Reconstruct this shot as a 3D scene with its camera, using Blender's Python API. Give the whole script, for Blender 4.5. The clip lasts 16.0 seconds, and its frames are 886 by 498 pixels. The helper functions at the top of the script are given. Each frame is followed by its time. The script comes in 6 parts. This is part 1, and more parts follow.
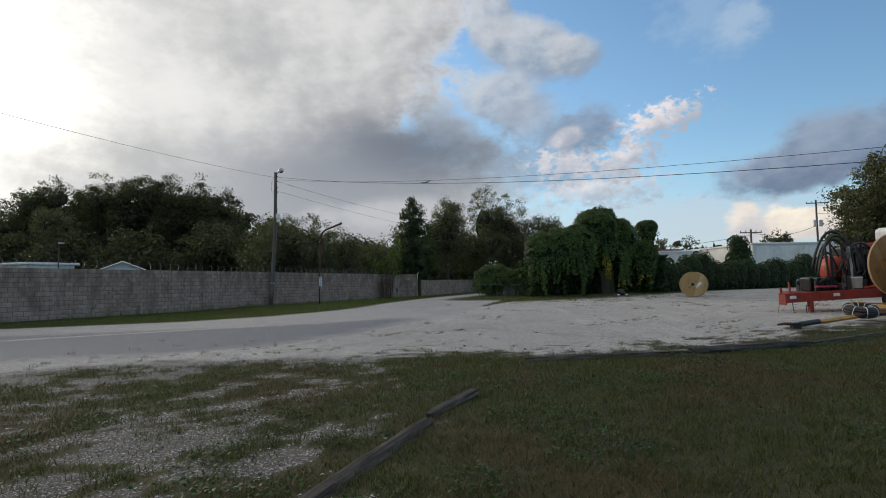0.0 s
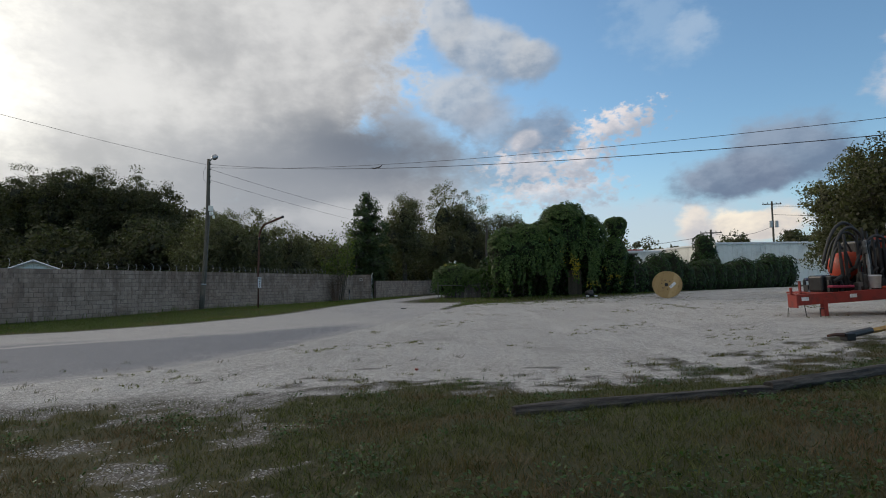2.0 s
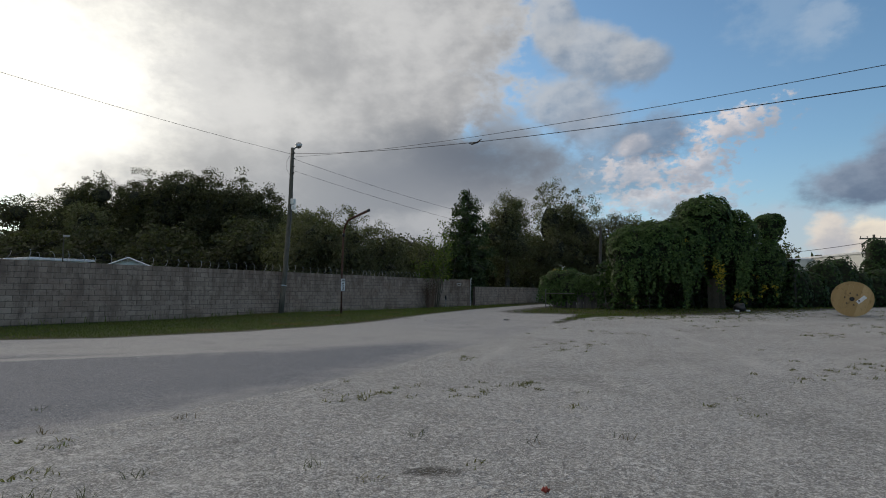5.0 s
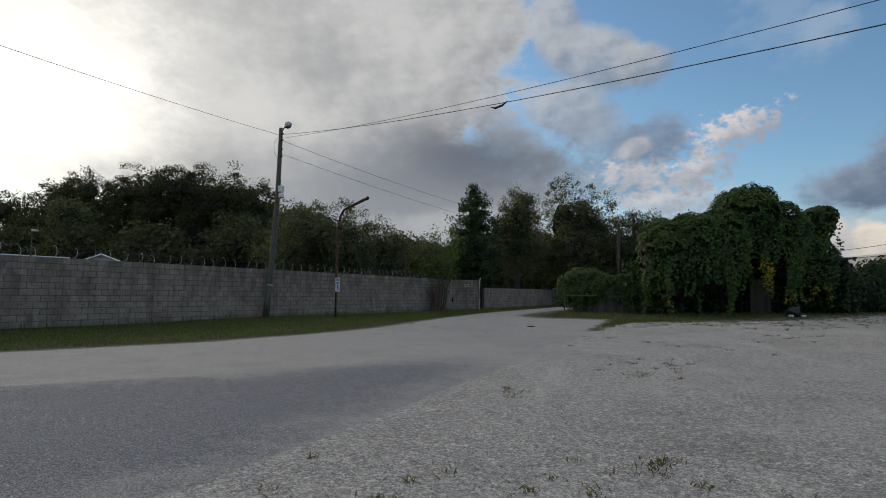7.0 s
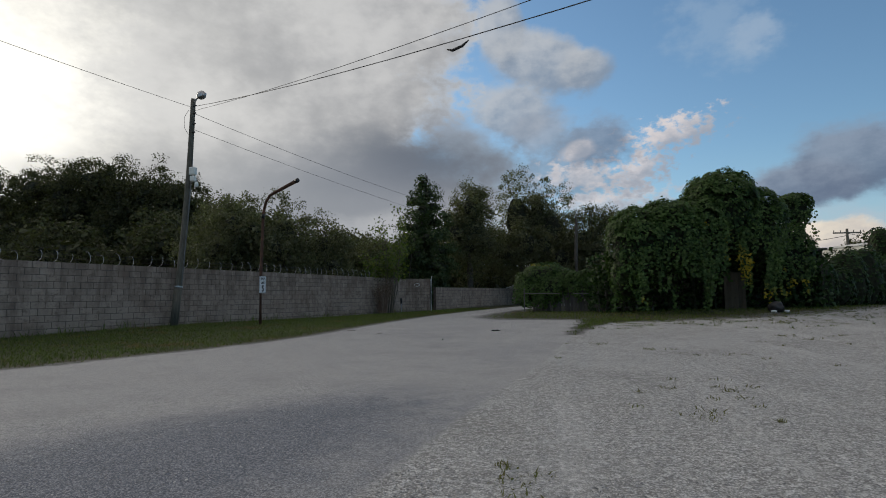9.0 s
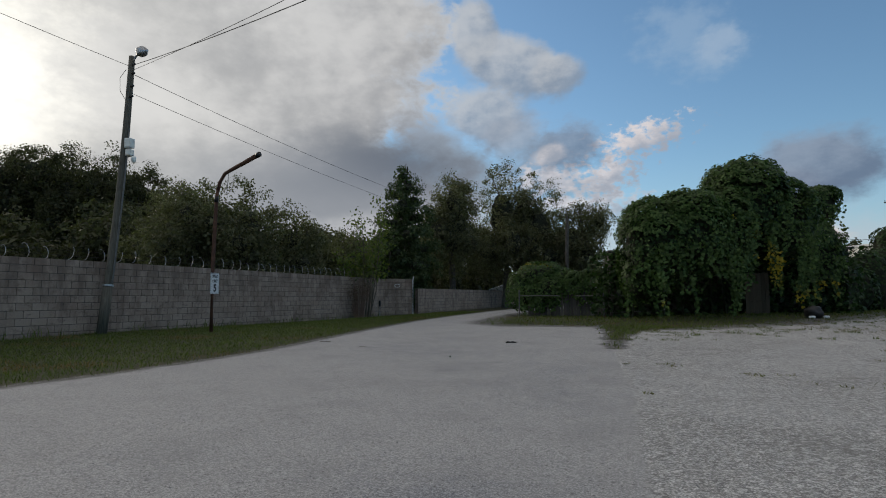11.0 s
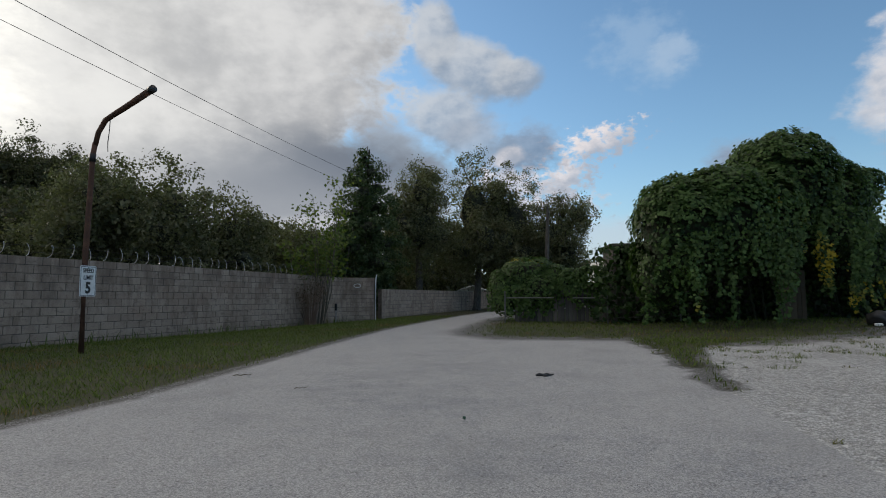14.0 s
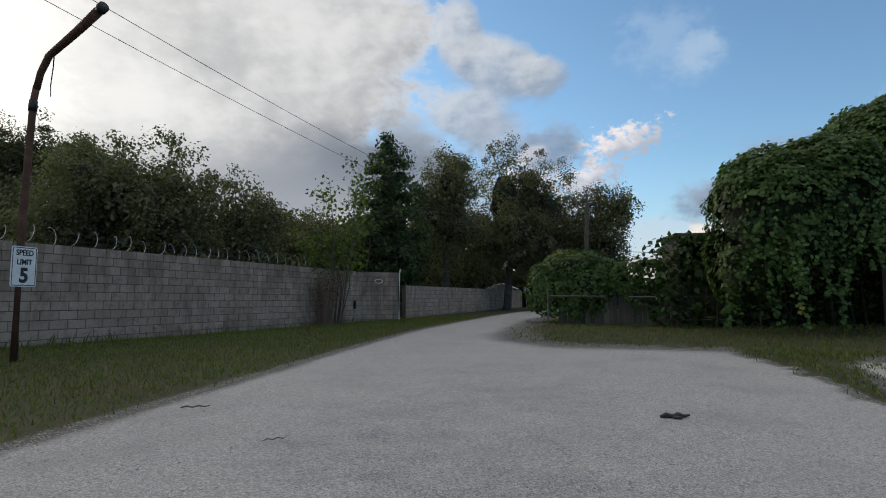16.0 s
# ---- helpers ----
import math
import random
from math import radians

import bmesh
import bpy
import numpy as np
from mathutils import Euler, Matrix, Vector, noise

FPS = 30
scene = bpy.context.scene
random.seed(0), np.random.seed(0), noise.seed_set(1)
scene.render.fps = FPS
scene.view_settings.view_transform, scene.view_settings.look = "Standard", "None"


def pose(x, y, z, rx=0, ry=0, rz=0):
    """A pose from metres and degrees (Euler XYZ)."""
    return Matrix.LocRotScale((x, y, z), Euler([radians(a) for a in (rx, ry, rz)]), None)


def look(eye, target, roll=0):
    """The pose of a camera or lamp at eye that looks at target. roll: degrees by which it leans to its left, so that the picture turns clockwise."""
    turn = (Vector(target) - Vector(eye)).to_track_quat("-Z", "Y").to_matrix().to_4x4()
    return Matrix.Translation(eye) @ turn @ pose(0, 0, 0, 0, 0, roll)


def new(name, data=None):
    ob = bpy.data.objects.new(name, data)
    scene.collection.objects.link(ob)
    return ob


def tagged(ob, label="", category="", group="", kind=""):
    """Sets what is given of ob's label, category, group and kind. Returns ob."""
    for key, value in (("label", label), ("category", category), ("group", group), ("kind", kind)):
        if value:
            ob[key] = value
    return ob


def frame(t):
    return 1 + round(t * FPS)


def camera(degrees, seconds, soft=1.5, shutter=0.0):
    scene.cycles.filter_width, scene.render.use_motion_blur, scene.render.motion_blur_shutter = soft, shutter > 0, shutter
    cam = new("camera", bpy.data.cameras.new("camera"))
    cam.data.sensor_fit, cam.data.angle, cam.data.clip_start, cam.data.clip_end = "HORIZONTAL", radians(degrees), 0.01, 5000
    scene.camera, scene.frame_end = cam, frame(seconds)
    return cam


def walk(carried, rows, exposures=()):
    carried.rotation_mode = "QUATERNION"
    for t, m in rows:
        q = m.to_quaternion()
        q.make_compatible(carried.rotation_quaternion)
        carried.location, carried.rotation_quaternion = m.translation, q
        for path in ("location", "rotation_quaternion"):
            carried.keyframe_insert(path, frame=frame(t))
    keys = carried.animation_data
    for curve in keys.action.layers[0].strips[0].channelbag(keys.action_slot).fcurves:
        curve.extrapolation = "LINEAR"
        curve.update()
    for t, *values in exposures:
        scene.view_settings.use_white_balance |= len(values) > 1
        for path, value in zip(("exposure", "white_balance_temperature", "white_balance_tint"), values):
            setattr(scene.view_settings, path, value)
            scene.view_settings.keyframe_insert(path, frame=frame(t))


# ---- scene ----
cam = camera(76.0, 16.0, 1.0)
PATH = [
    (0, (0.471, -1.211, 1.302), (0.227, 0.408, 1.396), -1.0),
    (0.5, (0.394, -0.305, 1.287), (0.257, 1.326, 1.378), -1.1),
    (1, (0.314, 0.538, 1.275), (0.226, 2.172, 1.369), -1.3),
    (1.5, (0.262, 1.415, 1.237), (0.235, 3.052, 1.333), -1.5),
    (2, (0.188, 2.231, 1.248), (0.061, 3.864, 1.344), -1.1),
    (2.5, (0.102, 3.284, 1.205), (-0.184, 4.896, 1.312), -0.7),
    (3, (0.086, 4.049, 1.227), (-0.248, 5.651, 1.334), -0.5),
    (3.5, (0.002, 4.787, 1.196), (-0.391, 6.375, 1.31), 0.0),
    (4, (-0.112, 5.502, 1.186), (-0.513, 7.088, 1.302), 0.1),
    (6.5, (-1.679, 9.983, 1.139), (-2.118, 11.559, 1.263), 0.4),
    (7, (-1.975, 10.791, 1.109), (-2.393, 12.372, 1.235), 0.4),
    (7.5, (-2.279, 11.674, 1.076), (-2.661, 13.264, 1.203), 0.2),
    (8, (-2.473, 12.546, 1.044), (-2.813, 14.145, 1.171), -0.3),
    (8.5, (-2.649, 13.473, 1.0), (-2.907, 15.087, 1.133), -0.6),
    (9, (-2.79, 14.279, 1.023), (-3.064, 15.892, 1.153), -0.6),
    (9.5, (-2.993, 15.093, 1.0), (-3.271, 16.703, 1.133), -0.4),
    (12, (-4.582, 19.348, 1.049), (-4.731, 20.976, 1.185), -0.4),
    (12.5, (-4.694, 20.144, 1.073), (-4.847, 21.771, 1.21), -0.3),
    (13, (-4.831, 21.0, 1.086), (-4.915, 22.633, 1.221), -0.5),
    (13.5, (-4.946, 21.728, 1.088), (-5.071, 23.357, 1.223), -0.4),
    (14, (-5.086, 22.502, 1.073), (-5.162, 24.135, 1.21), -0.4),
    (14.5, (-5.201, 23.225, 1.044), (-5.297, 24.857, 1.179), -0.4),
    (15, (-5.364, 23.939, 1.01), (-5.493, 25.568, 1.144), -0.0),
    (15.5, (-5.475, 24.713, 1.025), (-5.587, 26.344, 1.159), -0.1),
    (16, (-5.609, 25.47, 0.998), (-5.751, 27.099, 1.133), 0.1),
]
walk(cam, [(t, look(e, g, r)) for t, e, g, r in PATH], [(0.0, 0.05), (2.0, 0.0), (4.0, -0.14), (6.5, -0.29), (9.5, -0.24), (12.0, -0.16), (13.0, -0.08), (16.0, 0.14)])

# ---- world and light ----
world = bpy.data.worlds.new("sky")
scene.world = world
world.use_nodes = True


class Nodes:
    """Short forms for building node trees."""

    def __init__(self, tree):
        self.t = tree
        tree.nodes.clear()

    def add(self, kind, **inputs):
        n = self.t.nodes.new(kind)
        for k, v in inputs.items():
            if k.startswith("p_"):
                if k == "p_op":
                    n.operation = v
                elif k == "p_type":
                    n.sky_type = v
                elif k == "p_name":
                    n.attribute_name = v
            else:
                key = int(k[1:]) if k[0] == "i" and k[1:].isdigit() else k.replace("_", " ")
                self.put(n.inputs[key], v)
        return n

    def put(self, socket, v):
        if isinstance(v, bpy.types.NodeSocket):
            self.t.links.new(v, socket)
        elif isinstance(v, tuple) and len(v) == 3 and socket.type == "RGBA":
            socket.default_value = (*v, 1.0)
        else:
            socket.default_value = v

    def math(self, op, a, b=0.0, c=0.0):
        n = self.add("ShaderNodeMath", p_op=op, i0=a, i1=b, i2=c)
        return n.outputs[0]

    def vec(self, op, a, b=(0, 0, 0)):
        n = self.add("ShaderNodeVectorMath", p_op=op, i0=a, i1=b)
        return n.outputs[1] if op in ("LENGTH", "DISTANCE", "DOT_PRODUCT") else n.outputs[0]

    def noise(self, vector, scale, detail=4.0, rough=0.55):
        n = self.add("ShaderNodeTexNoise", Vector=vector, Scale=scale, Detail=detail, Roughness=rough)
        return n.outputs[0]

    def voronoi(self, vector, scale, out=0, feature="F1"):
        n = self.t.nodes.new("ShaderNodeTexVoronoi")
        n.feature = feature
        self.put(n.inputs["Vector"], vector)
        n.inputs["Scale"].default_value = scale
        return n.outputs[out]

    def step(self, v, lo, hi, a=0.0, b=1.0):
        n = self.t.nodes.new("ShaderNodeMapRange")
        n.interpolation_type = "SMOOTHSTEP"
        for i, x in enumerate((v, lo, hi, a, b)):
            self.put(n.inputs[i], x)
        return n.outputs[0]

    def mix(self, f, a, b):
        n = self.t.nodes.new("ShaderNodeMix")
        n.data_type = "RGBA"
        self.put(n.inputs[0], f)
        self.put(n.inputs[6], a)
        self.put(n.inputs[7], b)
        return n.outputs[2]

    def ramp(self, v, *stops):
        n = self.t.nodes.new("ShaderNodeValToRGB")
        r = n.color_ramp
        for i, (p, c) in enumerate(stops):
            e = r.elements[i] if i < 2 else r.elements.new(p)
            e.position = p
            e.color = (*c, 1.0)
        self.put(n.inputs[0], v)
        return n.outputs[0]


SUN_EL, SUN_AZ = 17.0, -53.0        # degrees; azimuth from +y towards +x
w = Nodes(world.node_tree)
sky = w.add("ShaderNodeTexSky", p_type="NISHITA")
sky.sun_disc = False
sky.sun_elevation, sky.sun_rotation = radians(SUN_EL + 8), radians(SUN_AZ)
sky.air_density, sky.dust_density, sky.ozone_density = 1.0, 0.6, 1.6
direction = w.vec("NORMALIZE", w.add("ShaderNodeTexCoord").outputs["Generated"])
sep = w.add("ShaderNodeSeparateXYZ", Vector=direction)
az = w.math("MULTIPLY", w.math("ARCTAN2", sep.outputs[0], sep.outputs[1]), 57.2958)
el = w.math("MULTIPLY", w.math("ARCSINE", sep.outputs[2]), 57.2958)
chart = w.add("ShaderNodeCombineXYZ", X=w.math("MULTIPLY", az, 0.05), Y=w.math("MULTIPLY", el, 0.075)).outputs[0]
billow = w.noise(chart, 2.3, 9.0, 0.55)
puffs = w.noise(chart, 7.0, 8.0, 0.58)
curd = w.noise(chart, 17.0, 6.0, 0.6)
towards_sun = w.vec("ADD", chart, (-0.055, 0.03, 0.0))
relief = w.math("ADD", w.math("MULTIPLY", w.math("SUBTRACT", billow, w.noise(towards_sun, 2.3, 9.0, 0.55)), 0.8),
                w.math("MULTIPLY", w.math("SUBTRACT", puffs, w.noise(towards_sun, 7.0, 8.0, 0.58)), 0.7))
wobble = w.math("ADD", w.math("MULTIPLY", w.math("SUBTRACT", billow, 0.5), 1.7),
                w.math("MULTIPLY", w.math("SUBTRACT", puffs, 0.5), 1.1))
wobble = w.math("ADD", wobble, w.math("MULTIPLY", w.math("SUBTRACT", curd, 0.5), 0.45))


def cloud(under, a, e, ra, re, colour, soft=0.35, rough=1.0, tilt=0.0, most=1.0, torn=0.0):
    """One cloud bank over the colour under, at azimuth a and elevation e, with radii in degrees; colour: one, or its shaded base and lit head."""
    da, de = w.math("SUBTRACT", az, a), w.math("SUBTRACT", el, e)
    de = w.math("SUBTRACT", de, w.math("MULTIPLY", da, tilt))
    p = w.add("ShaderNodeCombineXYZ", X=w.math("DIVIDE", da, ra), Y=w.math("DIVIDE", de, re)).outputs[0]
    d = w.math("ADD", w.vec("LENGTH", p), w.math("MULTIPLY", wobble, rough))
    if torn:
        d = w.math("ADD", d, w.math("MULTIPLY", w.math("SUBTRACT", curd, 0.45), torn))
    if isinstance(colour, tuple) and isinstance(colour[0], tuple):
        head = w.math("ADD", w.vec("DOT_PRODUCT", p, (-0.45, 0.75, 0.0)), w.math("MULTIPLY", relief, 3.2))
        colour = w.mix(w.step(head, -1.0, 1.0), colour[0], colour[1])
    return w.mix(w.step(d, 1.0 - soft, 1.0 + soft, most, 0.0), under, colour)


SKY_GAIN = 0.135
clear = w.vec("MULTIPLY", sky.outputs[0], (SKY_GAIN * 0.87, SKY_GAIN * 1.06, SKY_GAIN * 1.11))
haze = w.mix(w.step(el, -2.0, 14.0, 0.62, 0.0), clear, (0.42, 0.55, 0.70))
lit = w.step(w.math("ADD", w.math("MULTIPLY", relief, 0.9), w.math("MULTIPLY", w.math("SUBTRACT", w.noise(chart, 1.3, 7.0, 0.5), 0.5), 2.2)), -0.45, 0.45)
grey = w.mix(lit, (0.40, 0.41, 0.43), (0.68, 0.68, 0.68))
slate = ((0.150, 0.200, 0.295), (0.290, 0.350, 0.450))
puff = ((0.275, 0.345, 0.445), (0.560, 0.590, 0.630))
pearl = ((0.36, 0.42, 0.52), (0.74, 0.72, 0.73))
bright = ((0.40, 0.44, 0.52), (0.86, 0.79, 0.78))
c = haze
c = cloud(c, 12, 4.6, 26, 2.6, (0.55, 0.60, 0.68), 0.5, 1.2, 0.0, 0.55)       # low cumulus along the horizon
c = cloud(c, 24.4, 4.5, 4.2, 1.5, ((0.62, 0.58, 0.56), (0.95, 0.86, 0.72)), 0.25, 1.1)
c = cloud(c, 19.6, 4.9, 1.5, 1.5, ((0.55, 0.55, 0.58), (0.85, 0.78, 0.70)), 0.3, 1.1)
c = cloud(c, 22.5, 8.9, 5.4, 1.9, slate, 0.28, 0.7, 0.05, 0.95)               # blue-grey bank
c = cloud(c, 27.5, 10.8, 4.6, 2.9, slate, 0.35, 0.8, 0.0, 0.9)
c = cloud(c, 40, 16.0, 5.0, 5.0, pearl, 0.3, 0.9, 0.0, 0.9)
c = cloud(c, 1.5, 11.2, 6.5, 2.6, slate, 0.5, 1.2, 0.0, 0.55)
c = cloud(c, 6.5, 8.6, 6.0, 1.5, bright, 0.5, 1.2, 0.0, 0.7, 3.5)                  # bright broken streaks
c = cloud(c, 10.0, 11.6, 3.2, 2.0, bright, 0.5, 1.2, 0.55, 0.9, 4.0)
c = cloud(c, 4.6, 11.2, 4.4, 1.5, bright, 0.5, 1.2, 0.0, 0.75, 4.0)
c = cloud(c, 12.6, 14.6, 4.2, 1.6, bright, 0.45, 1.0, 0.22, 0.95, 3.5)
c = cloud(c, 6.0, 14.5, 3.6, 1.9, slate, 0.5, 1.5, -0.1, 0.8)
c = cloud(c, 3.9, 13.8, 1.3, 0.8, bright, 0.5, 2.0, 0.2, 0.8)
c = cloud(c, -3.4, 25.4, 2.3, 3.2, puff, 0.22, 0.55, 0.0, 0.92)               # two soft cumulus heads
c = cloud(c, 0.4, 22.4, 5.6, 2.7, puff, 0.25, 0.55, -0.22, 0.92)
c = cloud(c, 4.8, 21.4, 2.5, 1.7, puff, 0.32, 0.7, 0.0, 0.85)
c = cloud(c, -2.2, 18.0, 4.0, 2.7, puff, 0.32, 0.65, 0.0, 0.88)
c = cloud(c, 0.8, 15.8, 3.2, 2.2, ((0.27, 0.34, 0.44), (0.42, 0.47, 0.55)), 0.45, 0.9, 0.0, 0.8)
c = cloud(c, 16.6, 23.6, 3.2, 2.6, (0.42, 0.55, 0.70), 0.7, 2.2, 0.0, 0.36)   # thin wisps
c = cloud(c, 19.8, 22.4, 1.5, 1.1, (0.44, 0.55, 0.69), 0.6, 1.6, 0.0, 0.45)
c = cloud(c, -35.6, 26.0, 29.0, 22.0, (0.62, 0.65, 0.69), 0.07, 0.30, 0.0, 0.85)   # the large grey bank with its thin bright rim
c = cloud(c, -36.2, 25.6, 28.0, 21.4, grey, 0.09, 0.33)
c = cloud(c, -16, 7.0, 15.0, 7.5, (0.43, 0.445, 0.475), 0.4, 0.45)               # its long ragged base
c = cloud(c, -8.2, 15.2, 4.2, 2.4, (0.36, 0.39, 0.44), 0.6, 0.7, -0.35, 0.85)
c = cloud(c, -11.5, 13.2, 7.5, 2.5, (0.140, 0.168, 0.215), 0.85, 0.7, -0.10, 0.92)
c = cloud(c, -20, 11.0, 13.0, 3.0, (0.215, 0.242, 0.290), 0.9, 0.6, 0.0, 0.72)
c = cloud(c, -24, 7.6, 12.0, 2.6, (0.30, 0.325, 0.365), 0.7, 0.8, 0.0, 0.7)
c = cloud(c, -14, 6.8, 6.0, 1.4, (0.56, 0.57, 0.59), 0.6, 1.1, 0.0, 0.7)
c = cloud(c, -100, 24.0, 50.0, 24.0, grey, 0.4, 0.4)
# brightness of the thin cloud in front of the sun
sun_dir = Vector((math.sin(radians(SUN_AZ)) * math.cos(radians(SUN_EL)), math.cos(radians(SUN_AZ)) * math.cos(radians(SUN_EL)),
                  math.sin(radians(SUN_EL))))
away = w.math("MULTIPLY", w.math("ARCCOSINE", w.vec("DOT_PRODUCT", direction, tuple(sun_dir))), 57.2958)
veil = w.math("ADD", away, w.math("MULTIPLY", wobble, 9.0))
glow = w.math("ADD", w.step(veil, 2.0, 17.0, 0.72, 0.0), w.step(veil, 3.0, 40.0, 0.22, 0.0))
c = w.vec("ADD", c, w.vec("MULTIPLY", (1.0, 0.95, 0.80), w.add("ShaderNodeCombineXYZ", X=glow, Y=glow, Z=glow).outputs[0]))
high = w.ramp(billow, (0.35, (0.56, 0.53, 0.505)), (0.65, (0.92, 0.87, 0.81)))
c = w.mix(w.step(w.math("ADD", el, w.math("MULTIPLY", wobble, 6.0)), 36.0, 48.0, 0.0, 0.9), c, high)     # broken cloud overhead, out of view, added to brighten and warm the ground
c = w.mix(w.step(el, -3.0, -0.5, 1.0, 0.0), c, (0.20, 0.20, 0.19))
back = w.add("ShaderNodeBackground", Color=c, Strength=1.0)
w.t.links.new(back.outputs[0], w.add("ShaderNodeOutputWorld").inputs[0])

sun = new("sun", bpy.data.lights.new("sun", "SUN"))
sun.data.energy, sun.data.angle, sun.data.color = 1.15, radians(25), (1.0, 0.88, 0.72)
sun.matrix_world = look(tuple(sun_dir * 100), (0, 0, 0))

# ---- materials ----


def material(name, build, rough=0.8, metal=0.0, bump=0.0, bump_dist=0.02, spec=None):
    """build(nodes, world position) gives the colour and, if wanted, a height for the bump and a roughness."""
    m = bpy.data.materials.new(name)
    m.use_nodes = True
    n = Nodes(m.node_tree)
    pos = n.add("ShaderNodeNewGeometry").outputs["Position"]
    got = build(n, pos)
    got = got if isinstance(got, tuple) and not isinstance(got[0], float) else (got,)
    b = n.add("ShaderNodeBsdfPrincipled", Base_Color=got[0], Roughness=rough, Metallic=metal)
    if spec is not None:
        b.inputs["Specular IOR Level"].default_value = spec
    if len(got) > 1 and bump:
        bn = n.add("ShaderNodeBump", Strength=bump, Distance=bump_dist, Height=got[1])
        n.put(b.inputs["Normal"], bn.outputs[0])
    if len(got) > 2:
        n.put(b.inputs["Roughness"], got[2])
    n.t.links.new(b.outputs[0], n.add("ShaderNodeOutputMaterial").inputs[0])
    return m


def paint(name, colour, rough=0.5, metal=0.0, grime=0.45, scale=6.0, rust=None):
    """Painted or bare metal with stains at two scales."""
    def build(n, pos):
        big, small = n.noise(pos, scale, 5.0, 0.6), n.noise(pos, scale * 9, 3.0, 0.6)
        dirty = tuple(x * (1 - grime) for x in colour) if rust is None else rust
        f = n.step(n.math("ADD", n.math("MULTIPLY", big, 0.7), n.math("MULTIPLY", small, 0.3)), 0.46, 0.68)
        return n.mix(f, colour, dirty), small
    return material(name, build, rough, metal, 0.25, 0.004)


def leaf_material(name, dark, mid, light, odd=None, odd_share=0.0, thin=0.25, odd_at=(0.56, 0.68)):
    m = bpy.data.materials.new(name)
    m.use_nodes = True
    n = Nodes(m.node_tree)
    geo = n.add("ShaderNodeNewGeometry")
    r = geo.outputs["Random Per Island"]
    col = n.ramp(r, (0.0, dark), (0.5, mid), (1.0, light))
    patch = n.noise(geo.outputs["Position"], 0.9, 4.0, 0.6)
    col = n.mix(n.step(patch, 0.38, 0.66, 0.0, 0.35), col, dark)
    if odd is not None:
        spot = n.noise(geo.outputs["Position"], 0.55, 3.0, 0.5)
        f = n.math("MULTIPLY", n.step(spot, odd_at[0], odd_at[1]), n.step(r, 1.0 - odd_share, 1.02 - odd_share))
        col = n.mix(f, col, odd)
    d = n.add("ShaderNodeBsdfPrincipled", Base_Color=col, Roughness=0.55)
    d.inputs["Specular IOR Level"].default_value = 0.25
    t = n.add("ShaderNodeBsdfTranslucent", Color=n.vec("MULTIPLY", col, (1.1, 1.4, 0.7)))
    mx = n.add("ShaderNodeMixShader", i0=thin, i1=d.outputs[0], i2=t.outputs[0])
    n.t.links.new(mx.outputs[0], n.add("ShaderNodeOutputMaterial").inputs[0])
    return m


def bark_build(n, pos):
    p = n.vec("MULTIPLY", pos, (9.0, 9.0, 1.8))
    f = n.noise(p, 2.0, 6.0, 0.65)
    return n.ramp(f, (0.3, (0.035, 0.030, 0.026)), (0.7, (0.15, 0.13, 0.11))), f


def plain_wood(name, dark, light, across=(3.0, 60.0, 60.0), scale=1.0):
    def build(n, pos):
        oi = n.add("ShaderNodeObjectInfo").outputs["Random"]
        tc = n.add("ShaderNodeTexCoord").outputs["Object"]
        p = n.vec("MULTIPLY", tc, across)
        grain = n.noise(p, scale, 6.0, 0.6)
        knots = n.noise(tc, 5.0, 3.0, 0.5)
        f = n.math("ADD", n.math("MULTIPLY", grain, 0.8), n.math("MULTIPLY", n.math("SUBTRACT", oi, 0.5), 0.55))
        col = n.ramp(f, (0.25, dark), (0.75, light))
        return n.mix(n.step(knots, 0.58, 0.70, 0.0, 0.5), col, tuple(x * 0.5 for x in dark)), grain
    return material(name, build, 0.75, 0.0, 0.4, 0.004)


BARK = material("bark", bark_build, 0.95, 0, 0.9, 0.05)
OAK = leaf_material("oak_leaves", (0.040, 0.040, 0.021), (0.078, 0.077, 0.038), (0.120, 0.118, 0.060), thin=0.36)
OAK_LIGHT = leaf_material("mixed_leaves", (0.074, 0.072, 0.040), (0.132, 0.128, 0.070), (0.190, 0.184, 0.104), thin=0.36)
CYPRESS = leaf_material("cypress_leaves", (0.032, 0.050, 0.022), (0.062, 0.088, 0.036), (0.095, 0.124, 0.050), thin=0.25)
VINE = leaf_material("vine_leaves", (0.032, 0.056, 0.015), (0.066, 0.114, 0.030), (0.110, 0.175, 0.052), (0.36, 0.27, 0.02), 0.6, thin=0.3, odd_at=(0.58, 0.66))
VINE_GREEN = leaf_material("green_vine_leaves", (0.034, 0.060, 0.016), (0.070, 0.122, 0.032), (0.116, 0.185, 0.054), thin=0.3)
# dark hedge leaves; in the thicket the shaded copy of the vine leaves
VINE_DARK = leaf_material("hedge_and_shade_leaves", (0.012, 0.028, 0.008), (0.026, 0.056, 0.014), (0.050, 0.095, 0.024), thin=0.2)
TWIG = paint("twig", (0.10, 0.085, 0.06), 0.9)
# near-black green painted in for the shade deep inside crowns
CROWN_CORE = material("crown_core_shade", lambda n, p: (n.ramp(n.noise(p, 2.6, 8.0, 0.75), (0.34, (0.016, 0.018, 0.011)), (0.52, (0.038, 0.042, 0.024)), (0.70, (0.075, 0.082, 0.045))), n.noise(p, 4.0, 6.0, 0.7)), 0.95, 0, 1.0, 0.3)
